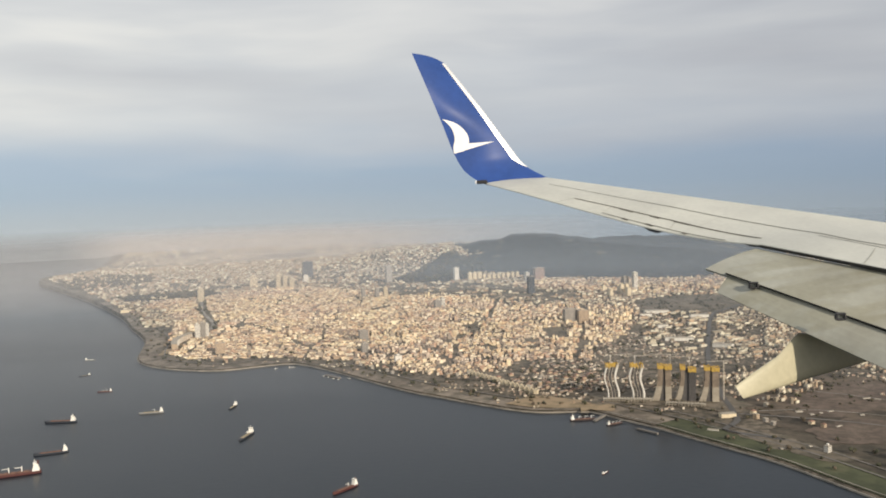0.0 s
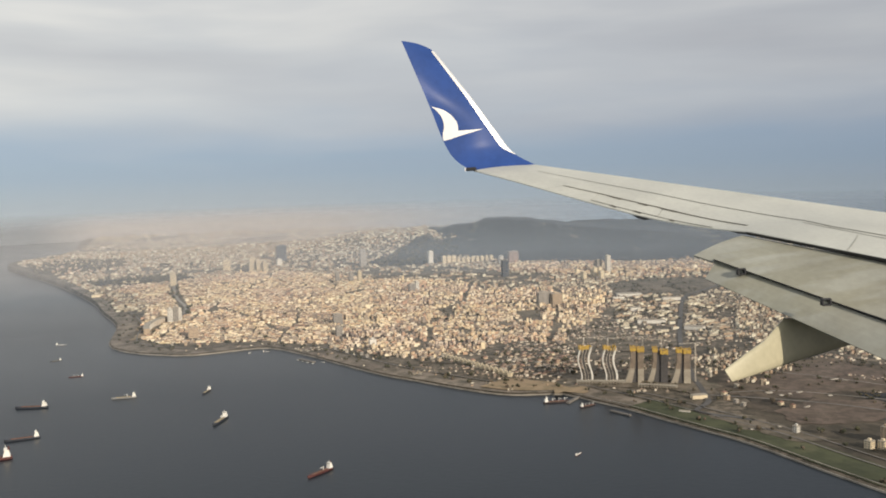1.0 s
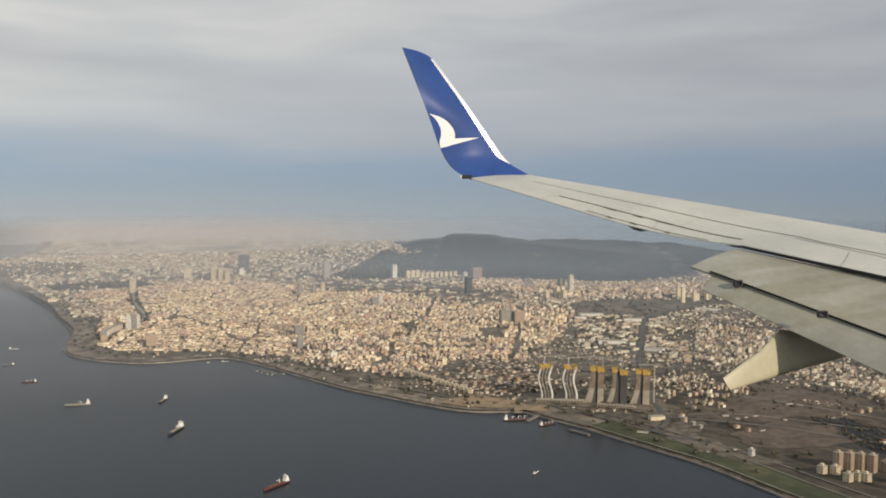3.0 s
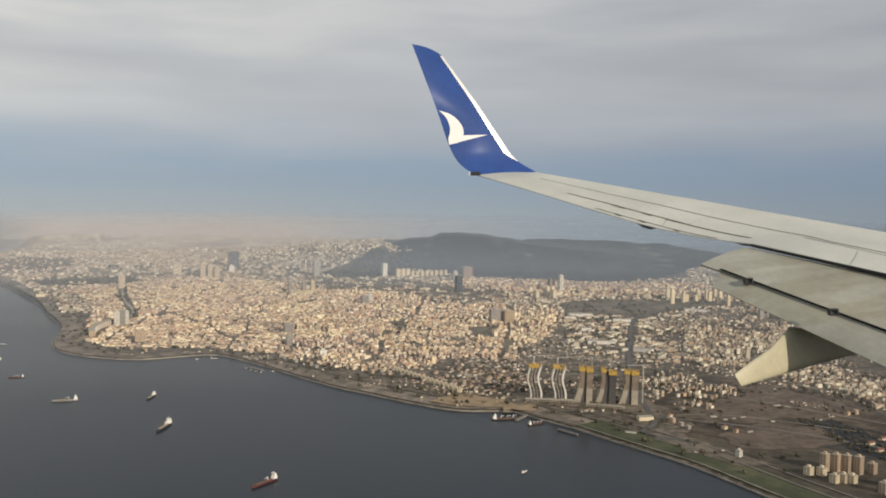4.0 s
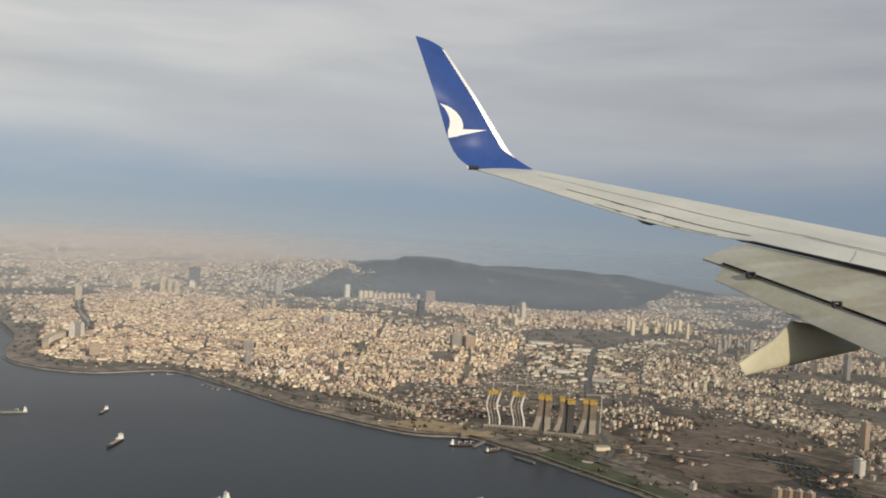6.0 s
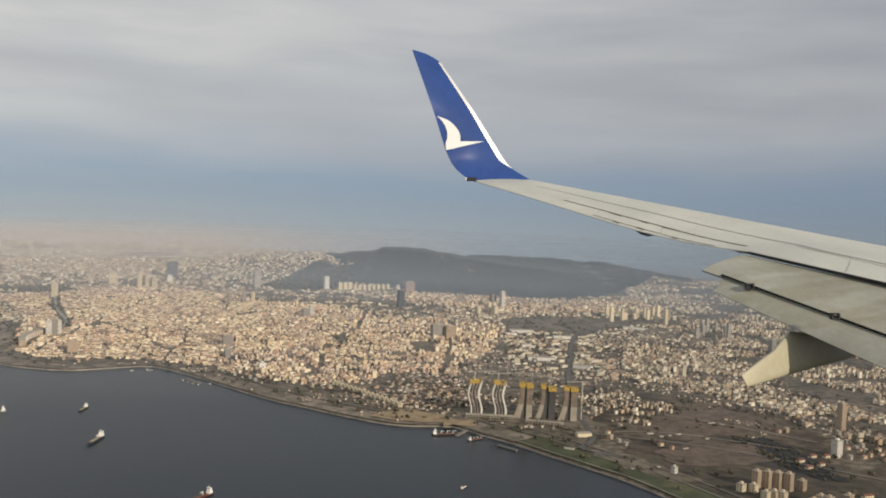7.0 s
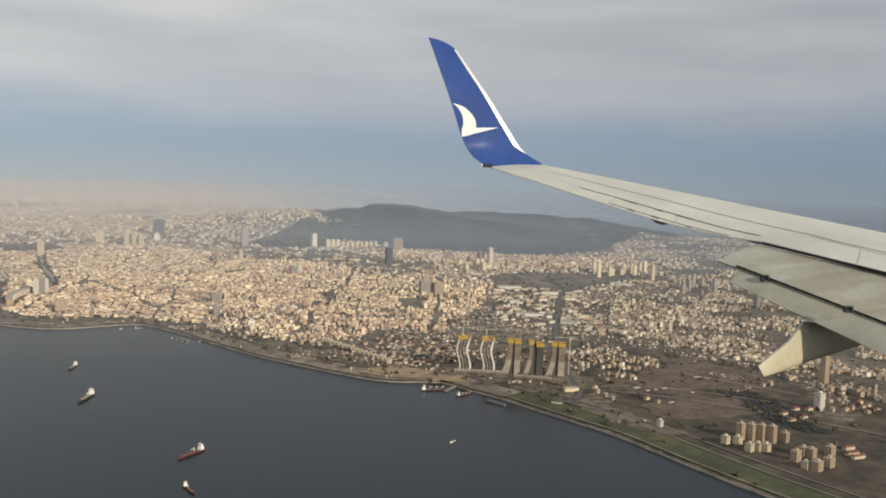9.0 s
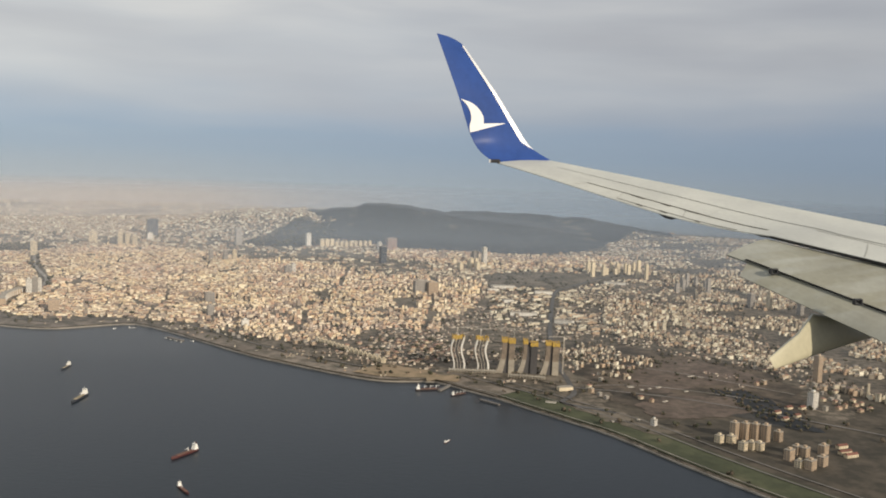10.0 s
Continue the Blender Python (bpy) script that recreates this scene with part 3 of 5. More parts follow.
def in_woods(x, y):
    """A loose wooded band across the land behind the dense town, with few houses."""
    return abs(y - (2180 + 0.06 * x + 80 * noise.noise(Vector((x, y, 0)) / 240))) < 95 and x < -330


def free(x, y):
    if any(inside(p, x, y) for p in BELTS) or (in_woods(x, y) and noise.noise(Vector((x, y, 6)) / 38) < 0.0):
        return False
    if inside(DARKZONE, x, y) and noise.noise(Vector((x, y, 6)) / 30) < 0.10:
        return False
    return not inside(BROWN, x, y) and not inside(DARKFIELD, x, y) and not (inside(EASTFIELD, x, y) and noise.noise(Vector((x, y, 6)) / 30) < 0.3) and not inside(INDUSTRY, x, y) and forest_cover(x, y) < 0


def in_old_town(x, y):
    return inside(DENSE, x, y) and not inside(LOWTOWN, x, y) and not inside(BARELOT, x, y) and not inside(BOULEVARD, x, y) and not inside(SANDLOT, x, y) and not in_street(x, y)


def broken(x, y):
    """True in the yards, depots and gardens that break up the eastern quarters."""
    return noise.noise(Vector((x, 1.6 * y, 5.5)) / 46) > 0.34 - 0.16 * min(max((x + 250) / 300, 0), 1)


town("town_blocks", "dense cream and terracotta apartment blocks by the bay",
     scatter(-900, -200, 1040, 2430, 4.9, lambda x, y: x < -250 + 60 * noise.noise(Vector((x, y, 0)) / 80) and in_old_town(x, y), (1.4, 4.2), (1.2, 3.8), 0.22, 1, 0.05, 0.34, 1.9), 0.5)
town("town_blocks", "tall cream and pink apartment blocks with dark yards",
     scatter(-330, 300, 1040, 2430, 5.2, lambda x, y: x >= -250 + 60 * noise.noise(Vector((x, y, 0)) / 80) and in_old_town(x, y) and not broken(x, y), (1.5, 4.2), (1.8, 5.4), 0.28, 1, 0.10, 0.34, 1.45), 0.4)
town("town_blocks", "pale blocks below the wooded hill",
     scatter(-80, 570, 1820, 2140, 7.0, lambda x, y: inside(UPPER, x, y) and forest_cover(x, y) < 0, (2.6, 6), (2.5, 6), 0.3, 17, 0.25, 0.4), 0.5)
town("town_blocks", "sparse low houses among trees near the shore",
     scatter(-160, 120, 970, 1200, 8.5, lambda x, y: inside(LOWTOWN, x, y) and not inside(SITE, x, y), (2.4, 5.0), (1.4, 2.6), 0.6, 2, 0.45), 0.8, LOW_PLASTER, DULL_TILE)
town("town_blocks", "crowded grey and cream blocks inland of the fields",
     scatter(290, 1300, 640, 2100, 5.7, lambda x, y: inside(EASTSIDE, x, y) and free(x, y) and noise.noise(Vector((x, y, 3.3)) / 60) < 0.30 and noise.noise(Vector((x, 1.8 * y, 6.1)) / 150) < 0.16, (1.9, 4.4), (2.2, 5.6), 0.2, 3, 0.20, 0.36), 0.45, DULL_PLASTER, DULL_TILE)
NEAREAST = [(202, 1030), (207, 985), (229, 978), (234, 938), (257, 922), (285, 987), (304, 991), (317, 1032), (288, 1045), (281, 1122), (254, 1130), (224, 1084)]
town("town_blocks", "mixed cream and red blocks beside the building site",
     scatter(180, 340, 900, 1250, 5.6, lambda x, y: inside(NEAREAST, x, y) and noise.noise(Vector((x, y, 4.4)) / 22) < 0.18, (1.5, 3.6), (1.2, 3.8), 0.4, 9, 0.30, 0.4), 0.7, DULL_PLASTER, TILE)
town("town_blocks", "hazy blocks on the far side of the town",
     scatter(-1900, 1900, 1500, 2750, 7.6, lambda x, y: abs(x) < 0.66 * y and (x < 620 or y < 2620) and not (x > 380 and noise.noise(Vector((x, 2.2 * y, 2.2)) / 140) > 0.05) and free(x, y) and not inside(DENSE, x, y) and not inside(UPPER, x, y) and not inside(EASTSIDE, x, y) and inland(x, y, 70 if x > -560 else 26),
             (2.3, 5.6), (1.6, 4.2), 0.3, 4, 0.36, 0.45, 1.6), 0.5, DULL_PLASTER, DULL_TILE)
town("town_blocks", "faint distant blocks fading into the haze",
     scatter(-2600, 2600, 2750, 3620, 13, lambda x, y: (x < 0.08 * y or (y < 2950 and x < 900 and abs(y - 2870) < 110)) and abs(x) < 0.66 * y and forest_cover(x, y) < 0 and inland(x, y, 40) and noise.noise(Vector((x, 0.5 * y, 7.7)) / 160) < 0.22, (4, 9), (2, 5.5), 0.15, 5, 0.3, 0.6, 1.6), 0.3, DULL_PLASTER, DULL_TILE)


town("town_blocks", "white villas among trees on the headland",
     scatter(-1420, -980, 2020, 2620, 13, lambda x, y: inland(x, y, 30) and (inside(BELTS[0], x, y) or inside(BELTS[1], x, y)), (3, 7), (2.2, 4.2), 0.4, 27, 0.45, 0.5), 0.4)


ARTERY = [(212, 798), (196, 810), (178, 820), (168, 832), (176, 846), (186, 864), (189, 895), (191, 932), (193, 978), (212, 1146), (244, 1323), (290, 1539), (327, 1604), (417, 1736), (486, 1790), (600, 1850)]


def near_line(line, x, y, gap):
    """True within that distance of a line of points."""
    for (ax, ay), (bx, by) in zip(line, line[1:]):
        dx, dy = bx - ax, by - ay
        t = max(0, min(1, ((x - ax) * dx + (y - ay) * dy) / (dx * dx + dy * dy)))
        if (x - ax - t * dx) ** 2 + (y - ay - t * dy) ** 2 < gap * gap:
            return True
    return False


def by_artery(x, y):
    """True on the wide road inland and its verges."""
    return near_line(ARTERY, x, y, 7)


def in_clutter(x, y):
    """Loose built-up land round the sheds, the site and the fields."""
    if inside(DENSE, x, y) or inside(DARKFIELD, x, y) or inside(SITE, x, y) or by_artery(x, y) or not inland(x, y, 48):
        return False
    return noise.noise(Vector((x, y, 8.8)) / 36) > (0.42 if inside(BROWN, x, y) else -0.22)


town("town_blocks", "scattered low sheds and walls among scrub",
     scatter(-120, 520, 900, 1700, 5.6, in_clutter, (1.0, 3.4), (0.7, 2.2), 0.35, 19, 0.56, 0.5), 0.5, LOW_PLASTER, DULL_TILE)
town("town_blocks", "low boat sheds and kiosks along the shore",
     scatter(-480, 420, 640, 1240, 6.5, lambda x, y: x < 70 and inland(x, y, 7) and not inland(x, y, 46) and noise.noise(Vector((x, y, 1.2)) / 30) > 0.12, (1.0, 2.8), (0.6, 1.6), 0.5, 23, 0.5, 0.5), 0.5, DULL_PLASTER, DULL_TILE)


def build_sheds():
    rng = random.Random(8)
    places = [(x, y, w * rng.uniform(1.0, 2.4), d, rng.uniform(2, 4), t) for x, y, w, d, h, t in
              scatter(120, 480, 1180, 1650, 11, lambda x, y: inside(INDUSTRY, x, y) and not by_artery(x, y), (2.6, 6.2), (3, 5), 0.25, 6, 0.5)]
    top = town("industrial_sheds", "long grey and white industrial sheds and warehouses", places, 0.0, DULL_PLASTER)
    for ch in top.children:
        if ch.name.startswith("roof"):
            ch.data.materials.clear()
            ch.data.materials.append(SHED)


build_sheds()


def tree_clumps(name, label, places):
    """Bare winter trees and evergreens far below: small uneven clumps."""
    verts, faces = [], []
    rng = random.Random(len(places))
    for x, y, r in places:
        z = land_height(x, y)
        for k in range(3):
            o = len(verts)
            cx, cy, cz, q = x + rng.uniform(-r, r), y + rng.uniform(-r, r), z + r * rng.uniform(0.7, 1.3), r * rng.uniform(0.45, 0.85)
            verts.append((cx, cy, cz + q))
            for ring, (up, wide) in enumerate(((0.45, 0.85), (-0.35, 0.9))):
                for i in range(5):
                    a = math.tau * (i + 0.5 * ring) / 5
                    j = q * wide * rng.uniform(0.7, 1.25)
                    verts.append((cx + j * math.cos(a), cy + j * math.sin(a), cz + q * up * rng.uniform(0.7, 1.3)))
            verts.append((cx, cy, cz - q))
            for i in range(5):
                n = (i + 1) % 5
                faces += [(o, o + 1 + i, o + 1 + n), (o + 1 + i, o + 6 + i, o + 1 + n), (o + 1 + n, o + 6 + i, o + 6 + n), (o + 6 + i, o + 11, o + 6 + n)]
    ob = mesh_object(name, verts, faces, FOLIAGE)
    return tagged(ob, label, "trees", kind="stuff")


def green_places():
    rng = random.Random(21)
    out = []
    for x, y, w, d, h, t in scatter(-900, 900, 700, 2000, 15, lambda x, y: inland(x, y, 12), (1.2, 2.6), (1, 2), 0.1, 31, 0.5):
        if inside(BROWN, x, y) and rng.random() < 0.8:
            continue
        if inside(LOWTOWN, x, y) or rng.random() < 0.3 or not inland(x, y, 55):
            out.append((x, y, w * 0.9))
    out += [(x, y, w) for x, y, w, d, h, t in scatter(-1250, 260, 2220, 2620, 17, lambda x, y: in_woods(x, y), (2.4, 4.6), (1, 2), 0.2, 45, 0.5, 0.5)]
    out += [(x, y, w) for x, y, w, d, h, t in scatter(GROVE[0][0] - 40, GROVE[0][0] + 130, GROVE[0][1] - 160, GROVE[0][1] + 40, 5.5, lambda x, y: inside(GROVE, x, y), (0.8, 1.5), (1, 2), 0.2, 46, 0.35, 0.5)]
    out += [(x, y, w) for x, y, w, d, h, t in scatter(-120, 520, 900, 1700, 8, lambda x, y: not inside(DENSE, x, y) and not by_artery(x, y) and inland(x, y, 48) and noise.noise(Vector((x, y, 3.1)) / 42) > 0.02, (0.7, 1.7), (1, 2), 0.2, 51, 0.5, 0.5)]
    for zone, seed in ((BELTS[0], 40), (BELTS[1], 41), (BELTS[2], 42), (BOULEVARD, 44)):
        xs, ys = [p[0] for p in zone], [p[1] for p in zone]
        out += [(x, y, w) for x, y, w, d, h, t in scatter(min(xs), max(xs), min(ys), max(ys), 10 if zone is BOULEVARD else 13, lambda x, y: inside(zone, x, y) and not near_line(AVENUE, x, y, 4.5), (2.2, 4.2), (1, 2), 0.2, seed, 0.42, 0.5)]
    for i in range(150, len(shore) - 60):
        for k in range(3):
            gap = rng.uniform(7, 44 if i % 2 else 62)
            d = (shore[i + 1] - shore[i - 1]).normalized()
            p = shore[i] + Vector((-d.y, d.x)) * gap + d * rng.uniform(-10, 10)
            if rng.random() < (0.75 if p.x < -430 and p.y < 1800 else 0.26 if p.x < -60 else 0.12):
                out.append((p.x, p.y, rng.uniform(1.2, 2.6)))
    return out


tree_clumps("trees", "dark bare trees and scrub between the houses", green_places())

# ---- the aircraft wing ----
wing = new("aircraft_wing")
wing.matrix_world = pose(0, 0, 230, 0.1, -2.27, 0.34)
tagged(wing, "light grey airliner wing with lowered flaps and blue winglet", "aircraft wing")
TIP_TE, OUT_TE = (0.494, 15.900, 0.747), (4.358, 12.600, -0.368)
TIP_LE, OUT_LE = (1.577, 16.350, 0.778), (6.454, 13.400, -0.272)
COVE_A, COVE_B = (4.358, 12.600, -0.368), (5.671, 11.400, -0.702)


def section(le, te, thick, n=25):
    """A wing section: flat upper side, round nose, thin tail."""
    le, te = Vector(le), Vector(te)
    c = (te - le)
    up = Vector((0.03, 0.02, 1)).normalized()
    ring = []
    for i in range(n):
        s = i / (n - 1)
        ring.append(te - c * s + up * (0.018 * c.length * math.sin(math.pi * min(s * 1.1, 1))))
    for s, z in ((1.035, -0.03), (1.04, -0.06), (1.0, -0.095), (0.8, -0.13), (0.5, -0.12), (0.2, -0.05)):
        ring.append(te - c * s + up * (z * thick * c.length))
    ring.append(te - up * 0.015)
    return ring


def edges_at(t):
    """Leading and trailing edge at a station: 0 the tip, 1 the flap's outer end, 2 far inboard."""
    le = Vector(TIP_LE) + t * (Vector(OUT_LE) - Vector(TIP_LE))
    if t <= 1:
        return le, lerp(TIP_TE, OUT_TE, t) - Vector((0, 0, 0.034 * math.sin(math.pi * t) + 0.095 * math.sin(math.pi * t * t)))
    return le, Vector(COVE_A) + (t - 1) * 2.4 * (Vector(COVE_B) - Vector(COVE_A))


def on_wing(t, f, lift=0.006):
    le, te = edges_at(t)
    c = (te - le).length
    return lerp(le, te, f) + Vector((0.03, 0.02, 1)) * (0.018 * c * math.sin(math.pi * min((1 - f) * 1.1, 1)) + lift)


def strip_on_wing(name, a, b, wide, mat, label, n=24):
    bm = bmesh.new()
    prev = None
    for k in range(n + 1):
        t, f = a[0] + (b[0] - a[0]) * k / n, a[1] + (b[1] - a[1]) * k / n
        r = [bm.verts.new(on_wing(t, f - wide / 2)), bm.verts.new(on_wing(t, f + wide / 2))]
        if prev:
            bm.faces.new((prev[0], prev[1], r[1], r[0]))
        prev = r
    return part(name, bm, mat, wing, label)


def build_wing():
    rings = []
    for k in range(27):
        t = k / 20 if k < 21 else 1 + (k - 20) / 5.5
        le, te = edges_at(t)
        rings.append(section(le, te, 0.6 + 0.2 * min(t, 1)))
    body = part("wing_panel", loft(rings), WING_GREY, wing, smooth=True)
    body.data.set_sharp_from_angle(angle=radians(24))
    # panel joints: station and share of the chord from the leading edge
    for line, wide in ((((0.12, 0.455), (0.355, 0.47), (0.54, 0.465), (0.815, 0.53), (1.095, 0.635), (1.30, 0.652)), 0.010), (((1.015, 0.652), (1.305, 0.71)), 0.006),
                       (((0.305, 0.995), (0.31, 0.78)), 0.012), (((0.31, 0.78), (0.44, 0.765), (0.635, 0.775), (0.78, 0.815), (0.94, 0.862)), 0.017), (((0.47, 0.955), (0.66, 0.95), (0.885, 0.985)), 0.010)):
        for p, q in zip(line, line[1:]):
            strip_on_wing("panel_seam", p, q, wide if abs(p[0] - q[0]) > 0.05 else 0.03, SEAM, "dark seam line")
    for p, q in (((0.44, 0.765), (0.47, 0.955)), ((0.66, 0.79), (0.70, 0.955)), ((0.355, 0.47), (0.37, 0.76)), ((0.70, 0.50), (0.73, 0.79)), ((1.198, 0.72), (1.304, 0.994))):
        strip_on_wing("panel_seam", p, q, 0.006, WORN, "faint cross seam", 6)
    # short dark streaks where the joints weep
    for t0, t1, f in ((0.47, 0.52, 0.770), (0.575, 0.61, 0.777), (0.655, 0.71, 0.785), (0.54, 0.565, 0.953), (0.62, 0.65, 0.95), (0.745, 0.765, 0.967)):
        strip_on_wing("stain", (t0, f), (t1, f + 0.012), 0.026, SEAM, "dark streak along a joint", 4)
    # shaded cove behind the wing's edge, above the flap, filled with a black block
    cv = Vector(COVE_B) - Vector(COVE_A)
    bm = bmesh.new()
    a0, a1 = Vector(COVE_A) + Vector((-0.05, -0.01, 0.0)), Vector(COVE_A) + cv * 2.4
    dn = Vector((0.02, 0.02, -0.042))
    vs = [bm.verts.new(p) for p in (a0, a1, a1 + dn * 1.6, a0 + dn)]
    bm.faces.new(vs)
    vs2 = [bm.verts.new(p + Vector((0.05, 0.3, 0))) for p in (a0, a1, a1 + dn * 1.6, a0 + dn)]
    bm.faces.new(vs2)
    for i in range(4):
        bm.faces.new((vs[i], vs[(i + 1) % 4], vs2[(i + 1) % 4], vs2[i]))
    part("flap_cove", bm, SHADE_FITTING_BLACK, wing, "black block for the shade above the flap")


def slab(a, b, c, d, thick, ext=0.0, bulge=0.0, n=6, m=5):
    """A thin curved panel: a-b is the upper edge, d-c the lower edge, both running inboard; ext lengthens it inboard."""
    a, b, c, d = (Vector(p) for p in (a, b, c, d))
    b, c = b + (b - a) * ext, c + (c - d) * ext
    nrm = (b - a).cross(d - a).normalized()
    if nrm.y > 0:
        nrm = -nrm
    bm = bmesh.new()
    grid = {}
    for side in (0, 1):
        for i in range(n + 1):
            for j in range(m + 1):
                u, v = i / n, j / m
                p = lerp(lerp(a, b, u), lerp(d, c, u), v)
                p = p + nrm * (bulge * math.sin(math.pi * v)) - nrm * (side * thick * (0.25 + math.sin(math.pi * min(v + 0.12, 1))))
                grid[side, i, j] = bm.verts.new(p)
    for side in (0, 1):
        for i in range(n):
            for j in range(m):
                bm.faces.new([grid[side, i, j], grid[side, i + 1, j], grid[side, i + 1, j + 1], grid[side, i, j + 1]])
    for i in range(n):
        for j in (0, m):
            bm.faces.new([grid[0, i, j], grid[0, i + 1, j], grid[1, i + 1, j], grid[1, i, j]])
    for j in range(m):
        for i in (0, n):
            bm.faces.new([grid[0, i, j], grid[0, i, j + 1], grid[1, i, j + 1], grid[1, i, j]])
    return bm


def build_flaps():
    main = part("main_flap", slab((4.270, 12.650, -0.417), (5.696, 11.450, -0.756), (5.302, 10.660, -1.300), (3.536, 12.350, -0.617), 0.10, 1.7, 0.03), FLAP_DIMMED_GREY, wing, "lowered grey main flap", smooth=False)
    part("aft_flap", slab((3.779, 12.101, -0.688), (5.236, 10.521, -1.305), (5.088, 10.224, -1.657), (3.590, 11.953, -0.891), 0.05, 1.7, 0.015), FLAP_DIMMED_GREY, wing, "lowered grey aft flap")
    # black bar painted in for the slot's shade; it also stops sun leaking through
    a, b = Vector((3.736, 12.058, -0.654)), Vector((5.223, 10.496, -1.268))
    b = b + (b - a) * 1.7
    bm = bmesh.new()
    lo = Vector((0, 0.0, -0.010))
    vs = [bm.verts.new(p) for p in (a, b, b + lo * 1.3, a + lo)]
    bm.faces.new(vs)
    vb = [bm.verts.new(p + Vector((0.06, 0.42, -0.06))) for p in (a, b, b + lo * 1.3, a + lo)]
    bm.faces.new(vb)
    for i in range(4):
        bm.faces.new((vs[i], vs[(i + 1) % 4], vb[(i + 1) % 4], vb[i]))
    part("flap_slot", bm, SHADE_FITTING_BLACK, wing, "black bar for the shade between the flaps")
    for p, k in (((3.998, 11.706, -0.799), 0.78), ((4.684, 10.649, -1.078), 0.78)):
        c = Vector(p)
        bm = bmesh.new()
        for x0, x1, z0, z1 in ((-0.075, 0.075, 0.03, 0.055), (-0.075, -0.04, -0.05, 0.03), (0.04, 0.075, -0.05, 0.03), (-0.06, 0.06, -0.055, -0.03)):
            box(bm, c.x + x0 * k, c.x + x1 * k, c.y - 0.012, c.y + 0.06, c.z + z0 * k, c.z + z1 * k)
        bmesh.ops.bevel(bm, geom=bm.edges[:], offset=0.008, segments=1, affect="EDGES")
        part("flap_bracket", bm, SHADE_FITTING_BLACK, wing, "dark metal hinge bracket")
    # flap track fairing: a canoe hanging under the flap
    rings = []
    for top, low, wide in (((3.477, 10.610, -1.802), (3.564, 10.610, -1.956), 0.05), ((3.745, 10.755, -1.667), (3.849, 10.755, -1.930), 0.12), ((4.029, 10.949, -1.554), (4.117, 10.949, -1.919), 0.17),
                           ((4.336, 11.189, -1.339), (4.481, 11.189, -1.897), 0.20), ((4.933, 11.478, -1.435), (5.022, 11.478, -1.846), 0.20), ((5.512, 11.769, -1.667), (5.543, 11.769, -1.795), 0.16)):
        t, l = Vector(top), Vector(low)
        ring = []
        for i in range(14):
            a = math.tau * i / 14
            v = 0.5 + 0.5 * math.copysign(abs(math.cos(a)) ** 0.4, math.cos(a))
            s = math.copysign(abs(math.sin(a)) ** 0.45, math.sin(a))
            ring.append(lerp(l, t, v) + Vector((0.36, 0.92, -0.12)) * (wide * (s + 1)))
        rings.append(ring)
    fairing = part("track_fairing", loft(rings), FAIRING, wing, "pale pointed flap track fairing", smooth=True)
    fairing.data.set_sharp_from_angle(angle=radians(50))
    # small fittings hang right under the trailing edge
    for name, t0, t1, deep, label in (("aileron_fitting", 0.632, 0.688, 0.055, "small dark fitting under the edge"), ("edge_seal", 0.945, 1.003, 0.04, "dark seal at the flap end")):
        (l0, e0), (l1, e1) = edges_at(t0), edges_at(t1)
        f0, f1 = (l0 - e0).normalized() * 0.3, (l1 - e1).normalized() * 0.3
        dn = Vector((0, 0, -deep))
        lip = Vector((0, 0, -0.012))
        m0, m1 = lerp(e0, e1, 0.35), lerp(e0, e1, 0.8)
        rings = [[e0 + lip, e0 + lip * 1.4, e0 + f0 + lip * 1.4, e0 + f0 + lip], [m0 + lip, m0 + dn, m0 + f0 + dn, m0 + f0 + lip],
                 [m1 + lip, m1 + dn, m1 + f1 + dn, m1 + f1 + lip], [e1 + lip, e1 + dn * 0.5, e1 + f1 + dn * 0.5, e1 + f1 + lip]]
        part(name, loft(rings), SHADE_FITTING_BLACK, wing, label)


WL_TE = [(0.464, 15.904, 0.747), (0.193, 15.93, 0.951), (0.011, 15.949, 1.268), (-0.195, 15.899, 1.913), (-0.4, 15.892, 2.501), (-0.612, 15.881, 3.098)]
WL_LE = [(1.598, 16.345, 0.778), (1.193, 16.348, 1.039), (0.901, 16.301, 1.452), (0.517, 16.244, 2.048), (0.178, 16.235, 2.533), (-0.172, 16.249, 3.034)]


def on_winglet(u, v, lift=0.0):
    """A place on the winglet's inner face: u from the trailing edge forward, v from root to tip."""
    x = v * 5
    k = min(int(x), 4)
    f = x - k
    def curve(P):
        a, b, c, d = (Vector(P[i]) for i in (max(k - 1, 0), k, k + 1, min(k + 2, 5)))
        return 0.5 * ((2 * b) + (c - a) * f + (2 * a - 5 * b + 4 * c - d) * f * f + (3 * b - a - 3 * c + d) * f ** 3)
    p = lerp(curve(WL_TE), curve(WL_LE), u * (1 - 0.42 * max(0, (v - 0.94) / 0.06) ** 2))
    return p + Vector((0.1, -1.0, 0.1)) * (lift + 0.02 * math.sin(math.pi * u) - 0.02)


